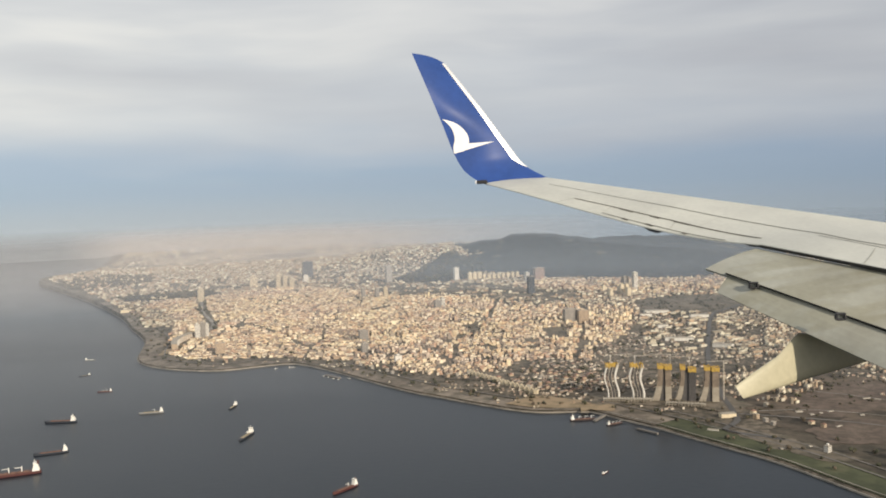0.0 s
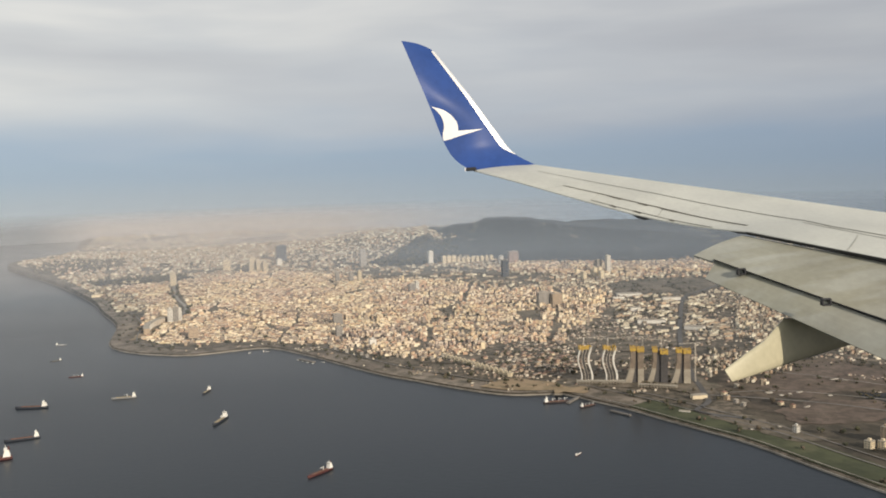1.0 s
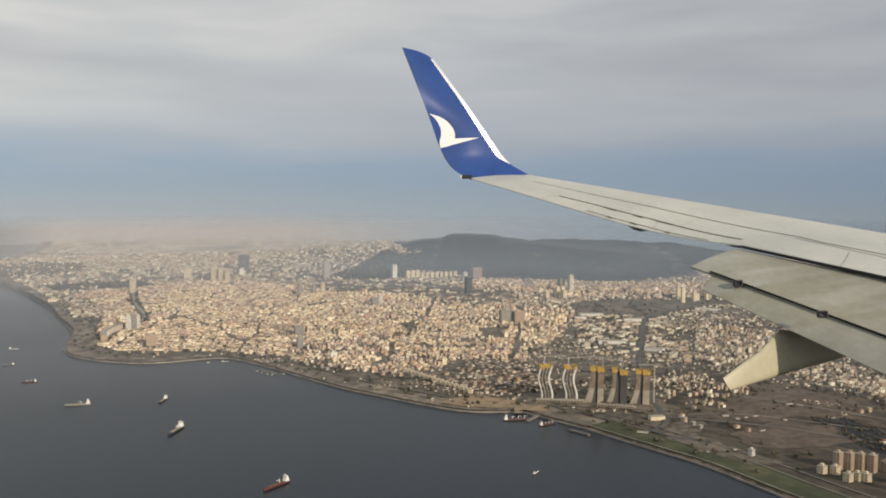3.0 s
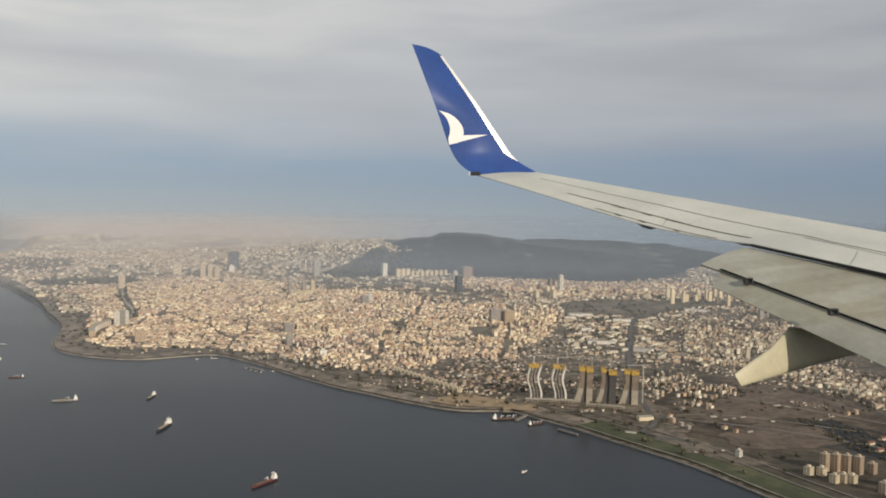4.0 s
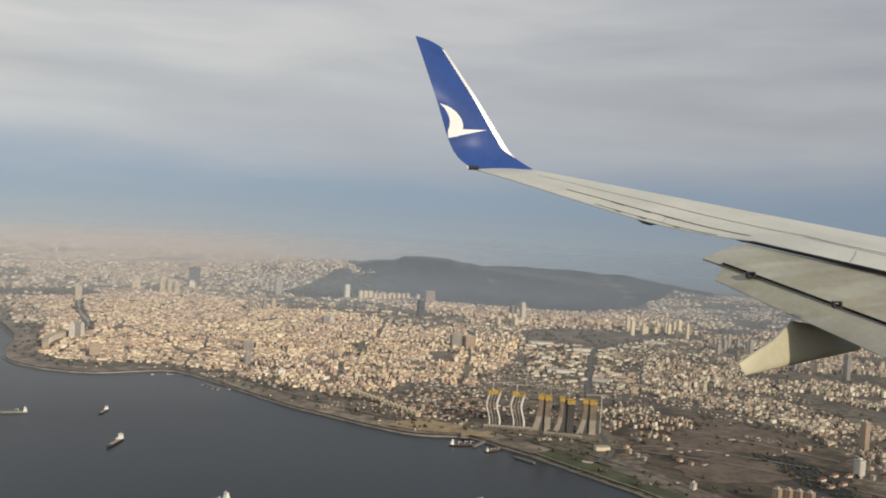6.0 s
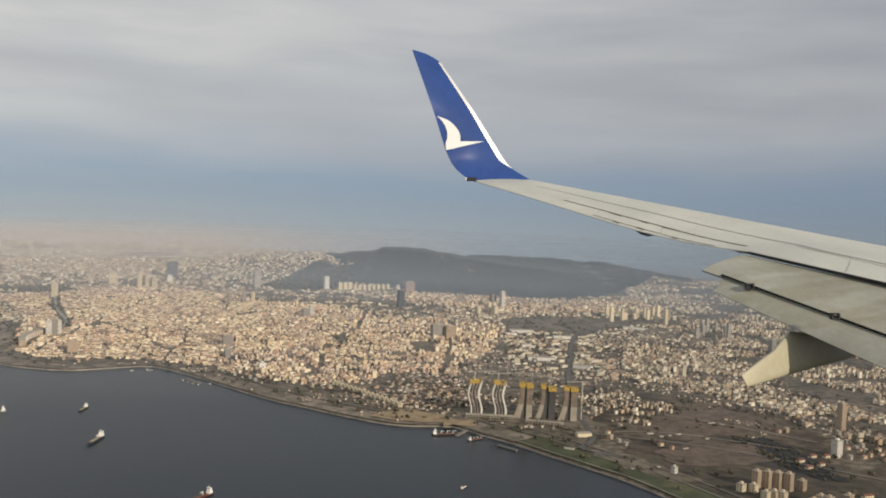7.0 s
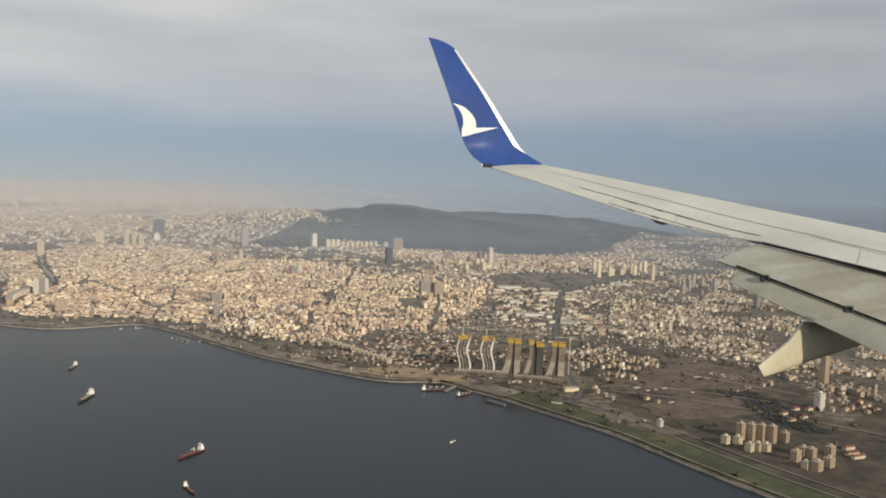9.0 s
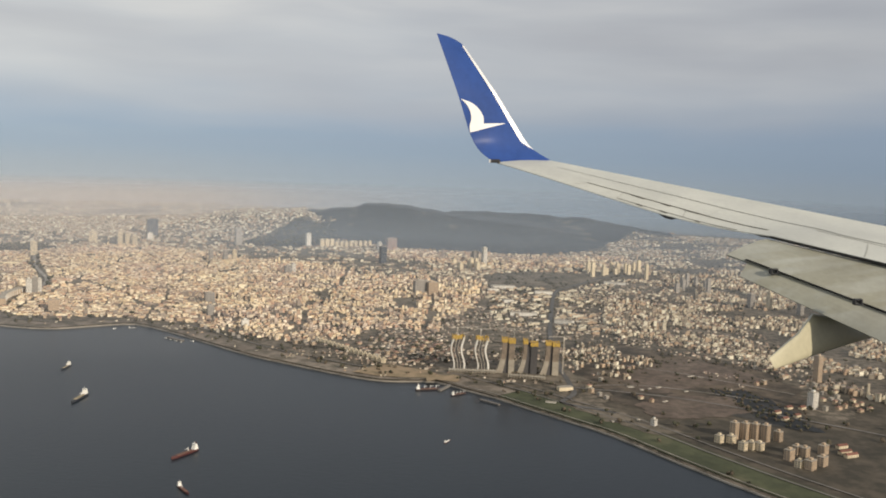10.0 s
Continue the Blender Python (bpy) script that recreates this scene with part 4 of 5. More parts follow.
def build_winglet():
    rings = []
    for k in range(31):
        v = k / 20 if k < 18 else 0.85 + 0.15 * (k - 17) / 13
        front = [on_winglet(i / 8, v) for i in range(9)]
        back = [on_winglet(i / 8, v) + Vector((-0.05, 1, 0)) * (0.10 * (1 - 0.6 * v) * math.sin(math.pi * (0.04 + 0.92 * i / 8)) ** 0.7) for i in range(8, -1, -1)]
        rings.append(front + back)
    w = part("winglet", loft(rings), BLUE, wing, "glossy blue upturned winglet", smooth=True)
    w.data.set_sharp_from_angle(angle=radians(40))
    bm = bmesh.new()
    prev = None
    for k in range(25):
        v = 0.17 + 0.77 * k / 24
        e = 0.898 + 0.025 * v if v > 0.26 else 0.9045 + (0.26 - v) * 1.0
        r = [bm.verts.new(on_winglet(min(e + (1.0 - e) * i / 3, 1.0), v, 0.005)) for i in range(4)]
        r.append(bm.verts.new(on_winglet(1.0, v, 0.0) + Vector((0.02, 0.06, 0))))
        if prev:
            for i in range(4):
                bm.faces.new((prev[i], prev[i + 1], r[i + 1], r[i]))
        prev = r
    part("leading_edge", bm, BARE, w, "bright bare metal leading edge")
    # plain white crescent and wedge emblem
    outer = smooth_line([(0.037, 0.600), (0.252, 0.570), (0.374, 0.532), (0.411, 0.488), (0.333, 0.441), (0.189, 0.413)], 0.01)
    inner = smooth_line([(0.037, 0.600), (0.131, 0.562), (0.158, 0.520), (0.117, 0.483), (0.037, 0.450), (0.006, 0.413)], 0.01)
    bm = bmesh.new()
    prev = None
    for k in range(21):
        t = k / 20
        a, c = inner[round(t * (len(inner) - 1))], outer[round(t * (len(outer) - 1))]
        r = [bm.verts.new(on_winglet(a.x + (c.x - a.x) * i / 4, a.y + (c.y - a.y) * i / 4, 0.006)) for i in range(5)]
        if prev:
            for i in range(4):
                bm.faces.new((prev[i], prev[i + 1], r[i + 1], r[i]))
        prev = r
    prev = None
    (ax, ay), (bx, by), (cx, cy) = (0.078, 0.464), (0.006, 0.413), (0.829, 0.422)
    for k in range(13):
        t = k / 12
        r = [bm.verts.new(on_winglet(px + (cx - px) * t, py + (cy - py) * t, 0.0075)) for px, py in ((ax, ay), (bx, by))]
        if prev:
            bm.faces.new((prev[0], prev[1], r[1], r[0]))
        prev = r
    part("emblem", bm, WHITE, w, "plain white crescent emblem")
    bm = bmesh.new()
    c = Vector((0.422, 15.850, 0.774))
    box(bm, c.x - 0.06, c.x + 0.13, c.y - 0.05, c.y + 0.2, c.z - 0.035, c.z + 0.03)
    bmesh.ops.bevel(bm, geom=bm.edges[:], offset=0.015, segments=2, affect="EDGES")
    n = part("tip_light", bm, SHADE_FITTING_BLACK, wing, "dark tip light housing")
    bm = bmesh.new()
    box(bm, c.x - 0.075, c.x - 0.055, c.y - 0.04, c.y + 0.06, c.z - 0.03, c.z + 0.03)
    part("lens", bm, WHITE, n, "white light lens")


build_wing()
build_flaps()
build_winglet()


# ---- open ground, roads ----
patch("paved_ground", DENSE, PAVING, "dusty streets and yards between the blocks", 0.4, 60)
patch("bare_field", LOWTOWN, EARTH, "dark scrubby ground between low houses", 0.75)
for outline in BELTS:
    patch("green_belt", outline, FOREST, "dark wooded belt between districts", 0.6)
patch("bare_field", DARKZONE, DRY, "dark open ground with trees below the hill", 0.6)
patch("boulevard", BOULEVARD, DRY, "wide tree-lined boulevard through the blocks", 0.6)
patch("sand_lot", SANDLOT, SAND, "pale bare lot beside the boulevard", 0.8)
patch("bare_field", BARELOT, DRY, "bare brown lot behind the building site", 0.9)
patch("building_site", SITE, PAVING, "dusty graded building site", 0.68)


def along_shore(first, last, inset):
    """A line that follows the shore some metres inland."""
    line = []
    for i in range(first, last):
        (ax, ay), (bx, by) = SHORE[i - 1], SHORE[i + 1]
        d = Vector((bx - ax, by - ay)).normalized()
        line.append((SHORE[i][0] - d.y * inset, SHORE[i][1] + d.x * inset))
    return line


ribbon("shore_park", along_shore(10, 30, 17), 30, PARK, "strip of scrubby park along the shore", 0.35)
patch("scrub_land", [(185, 760), (225, 860), (330, 800), (420, 850), (470, 900), (700, 640), (1000, 300), (500, 300), (400, 440), (300, 590), (240, 680)], GRASS, "dark olive scrub behind the shore park", 0.25, 60)
ribbon("shore_park", along_shore(29, 36, 23), 38, LAWN, "grassy shore park strip", 0.35)
ribbon("road", along_shore(11, 36, 38), 2.0, ASPHALT, "grey coastal road beside the park")
ribbon("road", along_shore(28, 36, 54), 1.8, ASPHALT, "grey inner road behind the park")
ribbon("path", along_shore(26, 36, 6), 1.2, STONE, "pale footpath beside the water")
ribbon("road", AVENUE, 6, STONE, "pale avenue between two rows of trees")
ribbon("road", ARTERY, 6, DARK_ASPHALT, "grey arterial road running inland")
ribbon("road", [(190, 890), (300, 850), (420, 760), (560, 640)], 3.0, ASPHALT, "thin grey road across the fields")
ribbon("road", [(260, 1000), (330, 960), (420, 880)], 2.2, STONE, "pale dirt track across the fields")
ribbon("road", [(215, 900), (280, 900), (380, 850)], 2.0, STONE, "pale dirt track across the fields")

CONCRETE = material("tower_concrete", (0.36, 0.32, 0.255), 0.85, 0, 0.18, 0.15, 0.05, 1.2)
PALE = material("pale_stucco", (0.68, 0.65, 0.58), 0.7, 0, 0.12, 0.2, 0.03, 1.5)
RAWFRAME = material("raw_frame", (0.24, 0.195, 0.15), 0.9, 0, 0.3, 0.2, 0.05, 1.2)
YELLOW = material("yellow_formwork", (0.47, 0.31, 0.065), 0.7, 0, 0.3, 0.6)
STEEL = material("crane_steel", (0.55, 0.50, 0.42), 0.5, 0.3, 0.1, 0.5)
# dark tone painted on for shade inside and between the tower shafts
SHADE = material("tower_shade_paint", (0.085, 0.08, 0.078), 0.8, 0, 0.2, 0.3)
CREAM = material("cream_stucco", (0.66, 0.56, 0.39), 0.8, 0, 0.12, 0.2, random=0.12)
OCHRE = material("ochre_stucco", (0.48, 0.365, 0.25), 0.8, 0, 0.12, 0.2, random=0.12)
GREYWALL = material("grey_cladding", (0.31, 0.285, 0.25), 0.6, 0, 0.12, 0.2, random=0.1)
BLUEGLASS = material("blue_glass_wall", (0.07, 0.09, 0.12), 0.2, 0.2, 0.12, 0.2)
RED_TILE = material("red_roof_tiles", (0.19, 0.085, 0.06), 0.85, 0, 0.2, 0.4, random=0.2)
BRICKRED = material("reddish_frame", (0.30, 0.22, 0.185), 0.85, 0, 0.15, 0.2)


def crane(x, y, z, height, jib, turn):
    """Tower crane: lattice mast, jib, counter-jib and weight."""
    top = new("tower_crane")
    top.matrix_world = pose(x, y, z, 0, 0, turn)
    tagged(top, "tall pale steel tower crane on the building site", "crane", "cranes over the towers")
    bm = bmesh.new()
    w = 0.45
    for sx in (-w, w):
        for sy in (-w, w):
            box(bm, sx - 0.09, sx + 0.09, sy - 0.09, sy + 0.09, 0, height)
    k = 0.0
    while k < height - 1:
        box(bm, -w, w, -w - 0.06, -w + 0.06, k, k + 0.12)
        box(bm, -w - 0.06, -w + 0.06, -w, w, k, k + 0.12)
        k += 1.5
    part("mast", bm, STEEL, top)
    bm = bmesh.new()
    for yy, zz in ((-0.3, 0), (0.3, 0), (0, 0.7)):
        box(bm, -jib * 0.3, jib, yy - 0.07, yy + 0.07, height + zz, height + zz + 0.14)
    for i in range(int(jib)):
        box(bm, i - 0.05, i + 0.05, -0.3, 0.3, height, height + 0.75)
    part("jib", bm, STEEL, top)
    bm = bmesh.new()
    box(bm, -jib * 0.3, -jib * 0.3 + 1.2, -0.5, 0.5, height - 0.9, height)
    part("counterweight", bm, CONCRETE, top)
    bm = bmesh.new()
    box(bm, -0.5, 0.5, -0.9, -0.3, height - 1.3, height - 0.1)
    part("cab", bm, PALE, top)


def crown(top, w, d, z, seed):
    """Yellow climbing formwork round the top floors."""
    rng = random.Random(seed)
    bm = bmesh.new()
    for i in range(11):
        a = -w / 2 + w * i / 10
        for yy in (-d / 2 - 0.25, d / 2 + 0.05):
            if rng.random() < 0.22:
                continue
            q = 0.5 * w / 11
            box(bm, a - q, a + q, yy, yy + 0.2, z - rng.uniform(0.8, 3.0), z + rng.uniform(0.6, 2.6))
    for yy in (-d / 2, d / 2):
        for q in (-w / 2 - 0.3, w / 2 + 0.1):
            box(bm, q, q + 0.25, yy - 0.2, yy + 0.2, z - 2, z + 3.2)
    for yy in (-d / 4, d / 4):
        box(bm, -w / 2 - 0.3, -w / 2 - 0.05, yy - d / 5, yy + d / 5, z - 2, z + 2.2)
        box(bm, w / 2 + 0.05, w / 2 + 0.3, yy - d / 5, yy + d / 5, z - 2, z + 2.2)
    tagged(part("formwork", bm, YELLOW, top, "yellow climbing formwork at the top"), kind="stuff")


def wave_tower(x, y, w, d, h, turn, seed):
    """Unfinished tower with two S-curved white side walls and open floors between."""
    top = new("unfinished_tower")
    top.matrix_world = pose(x, y, land_height(x, y), 0, 0, turn)
    tagged(top, "unfinished tower with curved white sides and yellow formwork", "tower block", "towers under construction")
    def sway(t):
        return 1.7 * math.sin(t * 2.1 * math.pi + 0.4) + 0.8 * (1 - t) ** 3
    for side in (-1, 1):
        rings = []
        for k in range(25):
            t = k / 24
            cx = side * (w / 2 - 0.7) + sway(t)
            q = 0.55 if side < 0 else 0.95
            rings.append([(cx - q, -d / 2, h * t), (cx + q, -d / 2, h * t), (cx + q, d / 2, h * t), (cx - q, d / 2, h * t)])
        part("side_wall", loft(rings), PALE, top, "curved white side wall")
    floors = int(h / 2.9)
    for k in range(floors):
        t = (k + 0.5) / floors
        bm = bmesh.new()
        box(bm, -w / 2 + 1.2 + sway(t), w / 2 - 1.4 + sway(t), -d / 2 + 5.0, d / 2 - 0.5, h * t, h * t + 0.2)
        part("floor_slab", bm, RAWFRAME, top)
    for q in (-0.14, 0.1):
        rings = []
        for k in range(13):
            t = k / 12
            cx = q * w + sway(t)
            rings.append([(cx - 0.2, -d / 2 + 0.1, h * t), (cx + 0.2, -d / 2 + 0.1, h * t), (cx + 0.2, -d / 2 + 0.6, h * t), (cx - 0.2, -d / 2 + 0.6, h * t)])
        part("column", loft(rings), STEEL, top, "thin pale hoist mast")
    rings = []
    for k in range(13):
        t = k / 12
        rings.append([(sway(t) + a * 1.3, b * 1.3 + 1.5, h * t) for a, b in ((-1, -1), (1, -1), (1, 1), (-1, 1))])
    part("core", loft(rings), SHADE, top, "lift core painted dark for shade")
    crown(top, w, d, h, seed)
    return top


def formwork_box(top, x0, x1, d, z, seed):
    """Solid yellow screens round the head of one shaft, with posts that stand above them."""
    rng = random.Random(seed)
    bm = bmesh.new()
    e = 0.35
    for yy in (-d / 2 - e, d / 2 + e):
        n = 5
        for i in range(n):
            a, b = x0 - e + (x1 - x0 + 2 * e) * i / n, x0 - e + (x1 - x0 + 2 * e) * (i + 0.94) / n
            box(bm, a, b, yy - 0.1, yy + 0.1, z - rng.uniform(2.8, 3.8), z + rng.uniform(0.7, 1.5))
    for q in (x0 - e, x1 + e):
        for i in range(4):
            a, b = -d / 2 + d * i / 4, -d / 2 + d * (i + 0.94) / 4
            box(bm, q - 0.1, q + 0.1, a, b, z - rng.uniform(2.8, 3.8), z + rng.uniform(0.7, 1.5))
    for q in (x0, x1):
        for yy in (-d / 2, d / 2):
            box(bm, q - 0.12, q + 0.12, yy - 0.12, yy + 0.12, z - 1, z + 2.6)
    tagged(part("formwork", bm, YELLOW, top, "yellow climbing formwork at the top"), kind="stuff")


def flared_tower(x, y, leg, shaft, slot, d, h, drop, turn, flare, seed, dark=False):
    """Unfinished tower: a leg that sweeps out at its foot, a dark slot, and a straight shaft beside it."""
    top = new("unfinished_tower")
    top.matrix_world = pose(x, y, land_height(x, y), 0, 0, turn)
    tagged(top, "unfinished concrete tower with flared foot and yellow formwork", "tower block", "towers under construction")
    floors = int(h / 1.45)
    def foot(t):
        return flare * max(0, 1 - 1.15 * t) ** 2.2
    for name in ("swept_leg", "straight_shaft"):
        low, high = bmesh.new(), bmesh.new()
        swept = name == "swept_leg"
        tall = h if swept else h - drop
        for k in range(floors):
            t0, t1, t2 = k / floors, (k + 0.62) / floors, (k + 1) / floors
            raw = t0 > 0.40
            for ta, tb, ins in ((t0, t1, 0.6 if raw else 0.3), (t1, t2, 0.0)):
                if swept:
                    a, b = -slot / 2 - leg - foot(ta), -slot / 2 - 0.7 * foot(ta)
                else:
                    a, b = slot / 2, slot / 2 + shaft
                box(high if raw else low, a + ins, b - ins, -d / 2 + ins, d / 2 - ins, tall * ta, tall * tb)
        # a dark tower's straight shaft is coloured as if it stood in shadow
        low_wall, high_wall = (SHADE, SHADE) if dark and not swept else (CONCRETE, RAWFRAME)
        body = part(name, low, low_wall, top, "clad pale concrete lower floors" if low_wall is CONCRETE else "shaft painted dark for its shade")
        part("upper_frame", high, high_wall, body, "bare unclad upper floors")
    rings = []
    for k in range(9):
        t = k / 8
        a, b = -slot / 2 - 0.7 * foot(t) - 0.2, slot / 2 + 0.2
        rings.append([(a, -d / 2 + 2, (h - drop) * t), (b, -d / 2 + 2, (h - drop) * t), (b, d / 2 - 0.7, (h - drop) * t), (a, d / 2 - 0.7, (h - drop) * t)])
    part("core", loft(rings), SHADE, top, "recessed core painted dark for shade")
    formwork_box(top, -slot / 2 - leg, -slot / 2, d, h, seed)
    formwork_box(top, slot / 2, slot / 2 + shaft, d, h - drop, seed + 10)
    return top


def block(name, x, y, w, d, h, turn, wall, label, group="", bands=True, hat=True, category="apartment block"):
    """A slab block: walls with recessed window bands, roof slab with parapet, lift house, balconies."""
    top = new(name)
    top.matrix_world = pose(x, y, land_height(x, y) - 0.3, 0, 0, turn)
    tagged(top, label, category, group)
    bm = bmesh.new()
    box(bm, -w / 2, w / 2, -d / 2, d / 2, 0, h)
    part("wall", bm, wall, top)
    floors = max(3, int(h / 1.5))
    if bands:
        panes, ledges = bmesh.new(), bmesh.new()
        for k in range(floors):
            z = h * (k + 0.4) / floors
            n = max(2, int(w / 2.0))
            for i in range(n):
                cx = -w / 2 + w * (i + 0.5) / n
                box(panes, cx - 0.3 * w / n, cx + 0.3 * w / n, -d / 2 - 0.04, -d / 2 + 0.05, z, z + 0.7)
            n = max(2, int(d / 2.0))
            for i in range(n):
                cy = -d / 2 + d * (i + 0.5) / n
                for sx in (-1, 1):
                    box(panes, sx * w / 2 - 0.04, sx * w / 2 + 0.04, cy - 0.3 * d / n, cy + 0.3 * d / n, z, z + 0.7)
            for sx in (-0.25, 0.25):
                box(ledges, sx * w - 0.11 * w, sx * w + 0.11 * w, -d / 2 - 0.5, -d / 2, h * (k + 0.15) / floors, h * (k + 0.15) / floors + 0.5)
        tagged(part("window_band", panes, GLASS_DARK, top, "rows of small dark windows"), kind="stuff")
        tagged(part("balcony_band", ledges, wall, top), kind="stuff")
    bm = bmesh.new()
    box(bm, -w / 2 - 0.15, w / 2 + 0.15, -d / 2 - 0.15, d / 2 + 0.15, h, h + 0.35)
    part("roof", bm, CONCRETE, top)
    if hat:
        bm = bmesh.new()
        box(bm, -w * 0.2, w * 0.2, -d * 0.2, d * 0.2, h + 0.35, h + 1.8)
        part("lift_house", bm, wall, top)
    return top


for (x, y), w in (((75, 957), 12.4), ((101, 954), 12.4)):
    wave_tower(x, y, w, 8, 37, 0, int(w + x))
for (x, y), leg, shaft, slot, h, drop, sd in (((129, 948), 5.6, 6.6, 1.7, 38, 0.8, 1), ((152, 947), 4.4, 7.4, 3.6, 37, 2.5, 2), ((176, 943), 5.2, 7.2, 2.0, 36.5, 0.8, 3)):
    flared_tower(x, y, leg, shaft, slot, 8, h, drop, -4, 6.5, sd, sd == 2)


def curved_slab(start, end, bulge, wide, h):
    """A long gently bowed apartment slab with pale ribs down its face."""
    top = new("apartment_slab")
    cx, cy = (start[0] + end[0]) / 2, (start[1] + end[1]) / 2
    top.matrix_world = pose(cx, cy, land_height(cx, cy) - 0.3, 0, 0, math.degrees(math.atan2(end[1] - start[1], end[0] - start[0])))
    tagged(top, "long bowed cream apartment slab beside a bare lot", "apartment slab")
    long = math.hypot(end[0] - start[0], end[1] - start[1])
    def spot(t, side, z):
        return (long * (t - 0.5), bulge * (4 * t * (1 - t) - 0.5) + side, z)
    part("wall", loft([[spot(k / 16, -wide / 2, 0), spot(k / 16, wide / 2, 0), spot(k / 16, wide / 2, h), spot(k / 16, -wide / 2, h)] for k in range(17)]), OCHRE, top)
    part("roof", loft([[spot(k / 16, -wide / 2 - 0.3, h), spot(k / 16, wide / 2 + 0.3, h), spot(k / 16, wide / 2 + 0.3, h + 0.5), spot(k / 16, -wide / 2 - 0.3, h + 0.5)] for k in range(17)]), CONCRETE, top)
    for k in range(15):
        x, y, z = spot((k + 1) / 16, -wide / 2, 0)
        bm = bmesh.new()
        box(bm, x - 0.7, x + 0.7, y - 0.8, y + 0.2, 0, h)
        part("rib", bm, PALE, top)


def terrace_row(x, y, w, d, h, turn):
    """A short row of low houses under one red tiled ridge roof."""
    top = new("terrace_row")
    top.matrix_world = pose(x, y, land_height(x, y) - 0.3, 0, 0, turn)
    tagged(top, "low cream terrace with a red tiled ridge roof", "terrace houses", "terraces behind the estate")
    bm = bmesh.new()
    box(bm, -w / 2, w / 2, -d / 2, d / 2, 0, h)
    part("wall", bm, CREAM, top)
    e = 0.3
    ends = [[(s * (w / 2 + e), -d / 2 - e, h), (s * (w / 2 + e), 0, h + 1.4), (s * (w / 2 + e), d / 2 + e, h)] for s in (-1, 1)]
    part("roof", loft(ends), RED_TILE, top, "red tiled ridge roof")
    for k in range(int(w / 3)):
        bm = bmesh.new()
        a = -w / 2 + 1.5 + 3 * k
        box(bm, a - 0.4, a + 0.4, -d / 2 - 0.04, -d / 2 + 0.04, 1.0, 2.2)
        part("window", bm, GLASS_DARK, top)


def podium(x, y, w, d, turn):
    """Two open floors on columns in front of the towers."""
    top = new("podium")
    top.matrix_world = pose(x, y, land_height(x, y), 0, 0, turn)
    tagged(top, "low bare concrete podium frame below the towers", "building site")
    for k in range(3):
        bm = bmesh.new()
        box(bm, -w / 2, w / 2, -d / 2, d / 2, k * 1.7, k * 1.7 + 0.3)
        part("floor_slab", bm, CONCRETE, top)
    for i in range(int(w / 3.2)):
        for yy in (-d / 2 + 0.3, d / 2 - 0.3):
            bm = bmesh.new()
            a = -w / 2 + 0.6 + 3.2 * i
            box(bm, a - 0.25, a + 0.25, yy - 0.25, yy + 0.25, 0, 4.6)
            part("column", bm, CONCRETE, top)


x, y = (91, 944)
podium(x, y, 52, 8, -3)
x, y = (147, 923)
podium(x, y, 40, 6, -14)
for (x, y), h, j, a in (((75, 969), 45, 24, 12), ((101, 969), 44, 26, 8), ((138, 965), 46, 22, 170), ((157, 958), 44, 20, 160), ((190, 946), 42, 18, 190)):
    crane(x, y, land_height(x, y), h, j, a)

for (x, y), w, d, h, wall, words in (
        ((287, 728), 6.0, 5.5, 15, OCHRE, "tall"), ((296, 727), 6.0, 5.5, 15, OCHRE, "tall"), ((304, 725), 6.0, 5.5, 15, OCHRE, "tall"), ((312, 722), 6.0, 5.5, 15, OCHRE, "tall"),
        ((324, 724), 6, 5.5, 9, OCHRE, "mid-height"), ((270, 717), 6.2, 5.5, 7, CREAM, "low"), ((280, 716), 6.2, 5.5, 7, CREAM, "low"), ((283, 698), 6.2, 5.5, 7, CREAM, "low"),
        ((291, 700), 5.6, 5.5, 7, CREAM, "low"), ((297, 698), 6.2, 5.5, 7, CREAM, "low"), ((312, 676), 8, 5.5, 9, OCHRE, "mid-height"), ((329, 685), 7, 5.5, 8, OCHRE, "mid-height"),
        ((319, 654), 8.5, 6, 8, OCHRE, "mid-height"), ((348, 692), 8, 5.5, 8, OCHRE, "mid-height"), ((324, 689), 7, 5, 8, OCHRE, "mid-height"), ((333, 663), 8, 5.5, 8, OCHRE, "mid-height"), ((312, 658), 6, 5, 6, CREAM, "low")):
    block("apartment_block", x + 10, y, w, d, h, 38, wall, words + (" cream" if wall is CREAM else " ochre") + " apartment block in a housing estate", "estate blocks by the shore")
for (x, y), w, a in (((377, 693), 12, 20), ((378, 685), 12, 20), ((382, 708), 10, 20), ((389, 825), 8, 30), ((370, 808), 8, 30), ((385, 798), 7, 30), ((368, 786), 7, 30), ((403, 826), 7, 30)):
    terrace_row(x, y, w, 4, 3, a)
x, y = (237, 761)
block("apartment_block", x, y, 4.6, 4, 6.6, 38, PALE, "lone small white block beside the fields")
for k in range(16):
    (x0, y0), (x1, y1) = (-88, 1090), (-6, 984)
    t = k / 15
    block("apartment_block", x0 + (x1 - x0) * t, y0 + (y1 - y0) * t, 4.6, 4, 5.0, -20, CREAM, "cream shore-front apartment block in a row", "row of shore-front blocks", False)
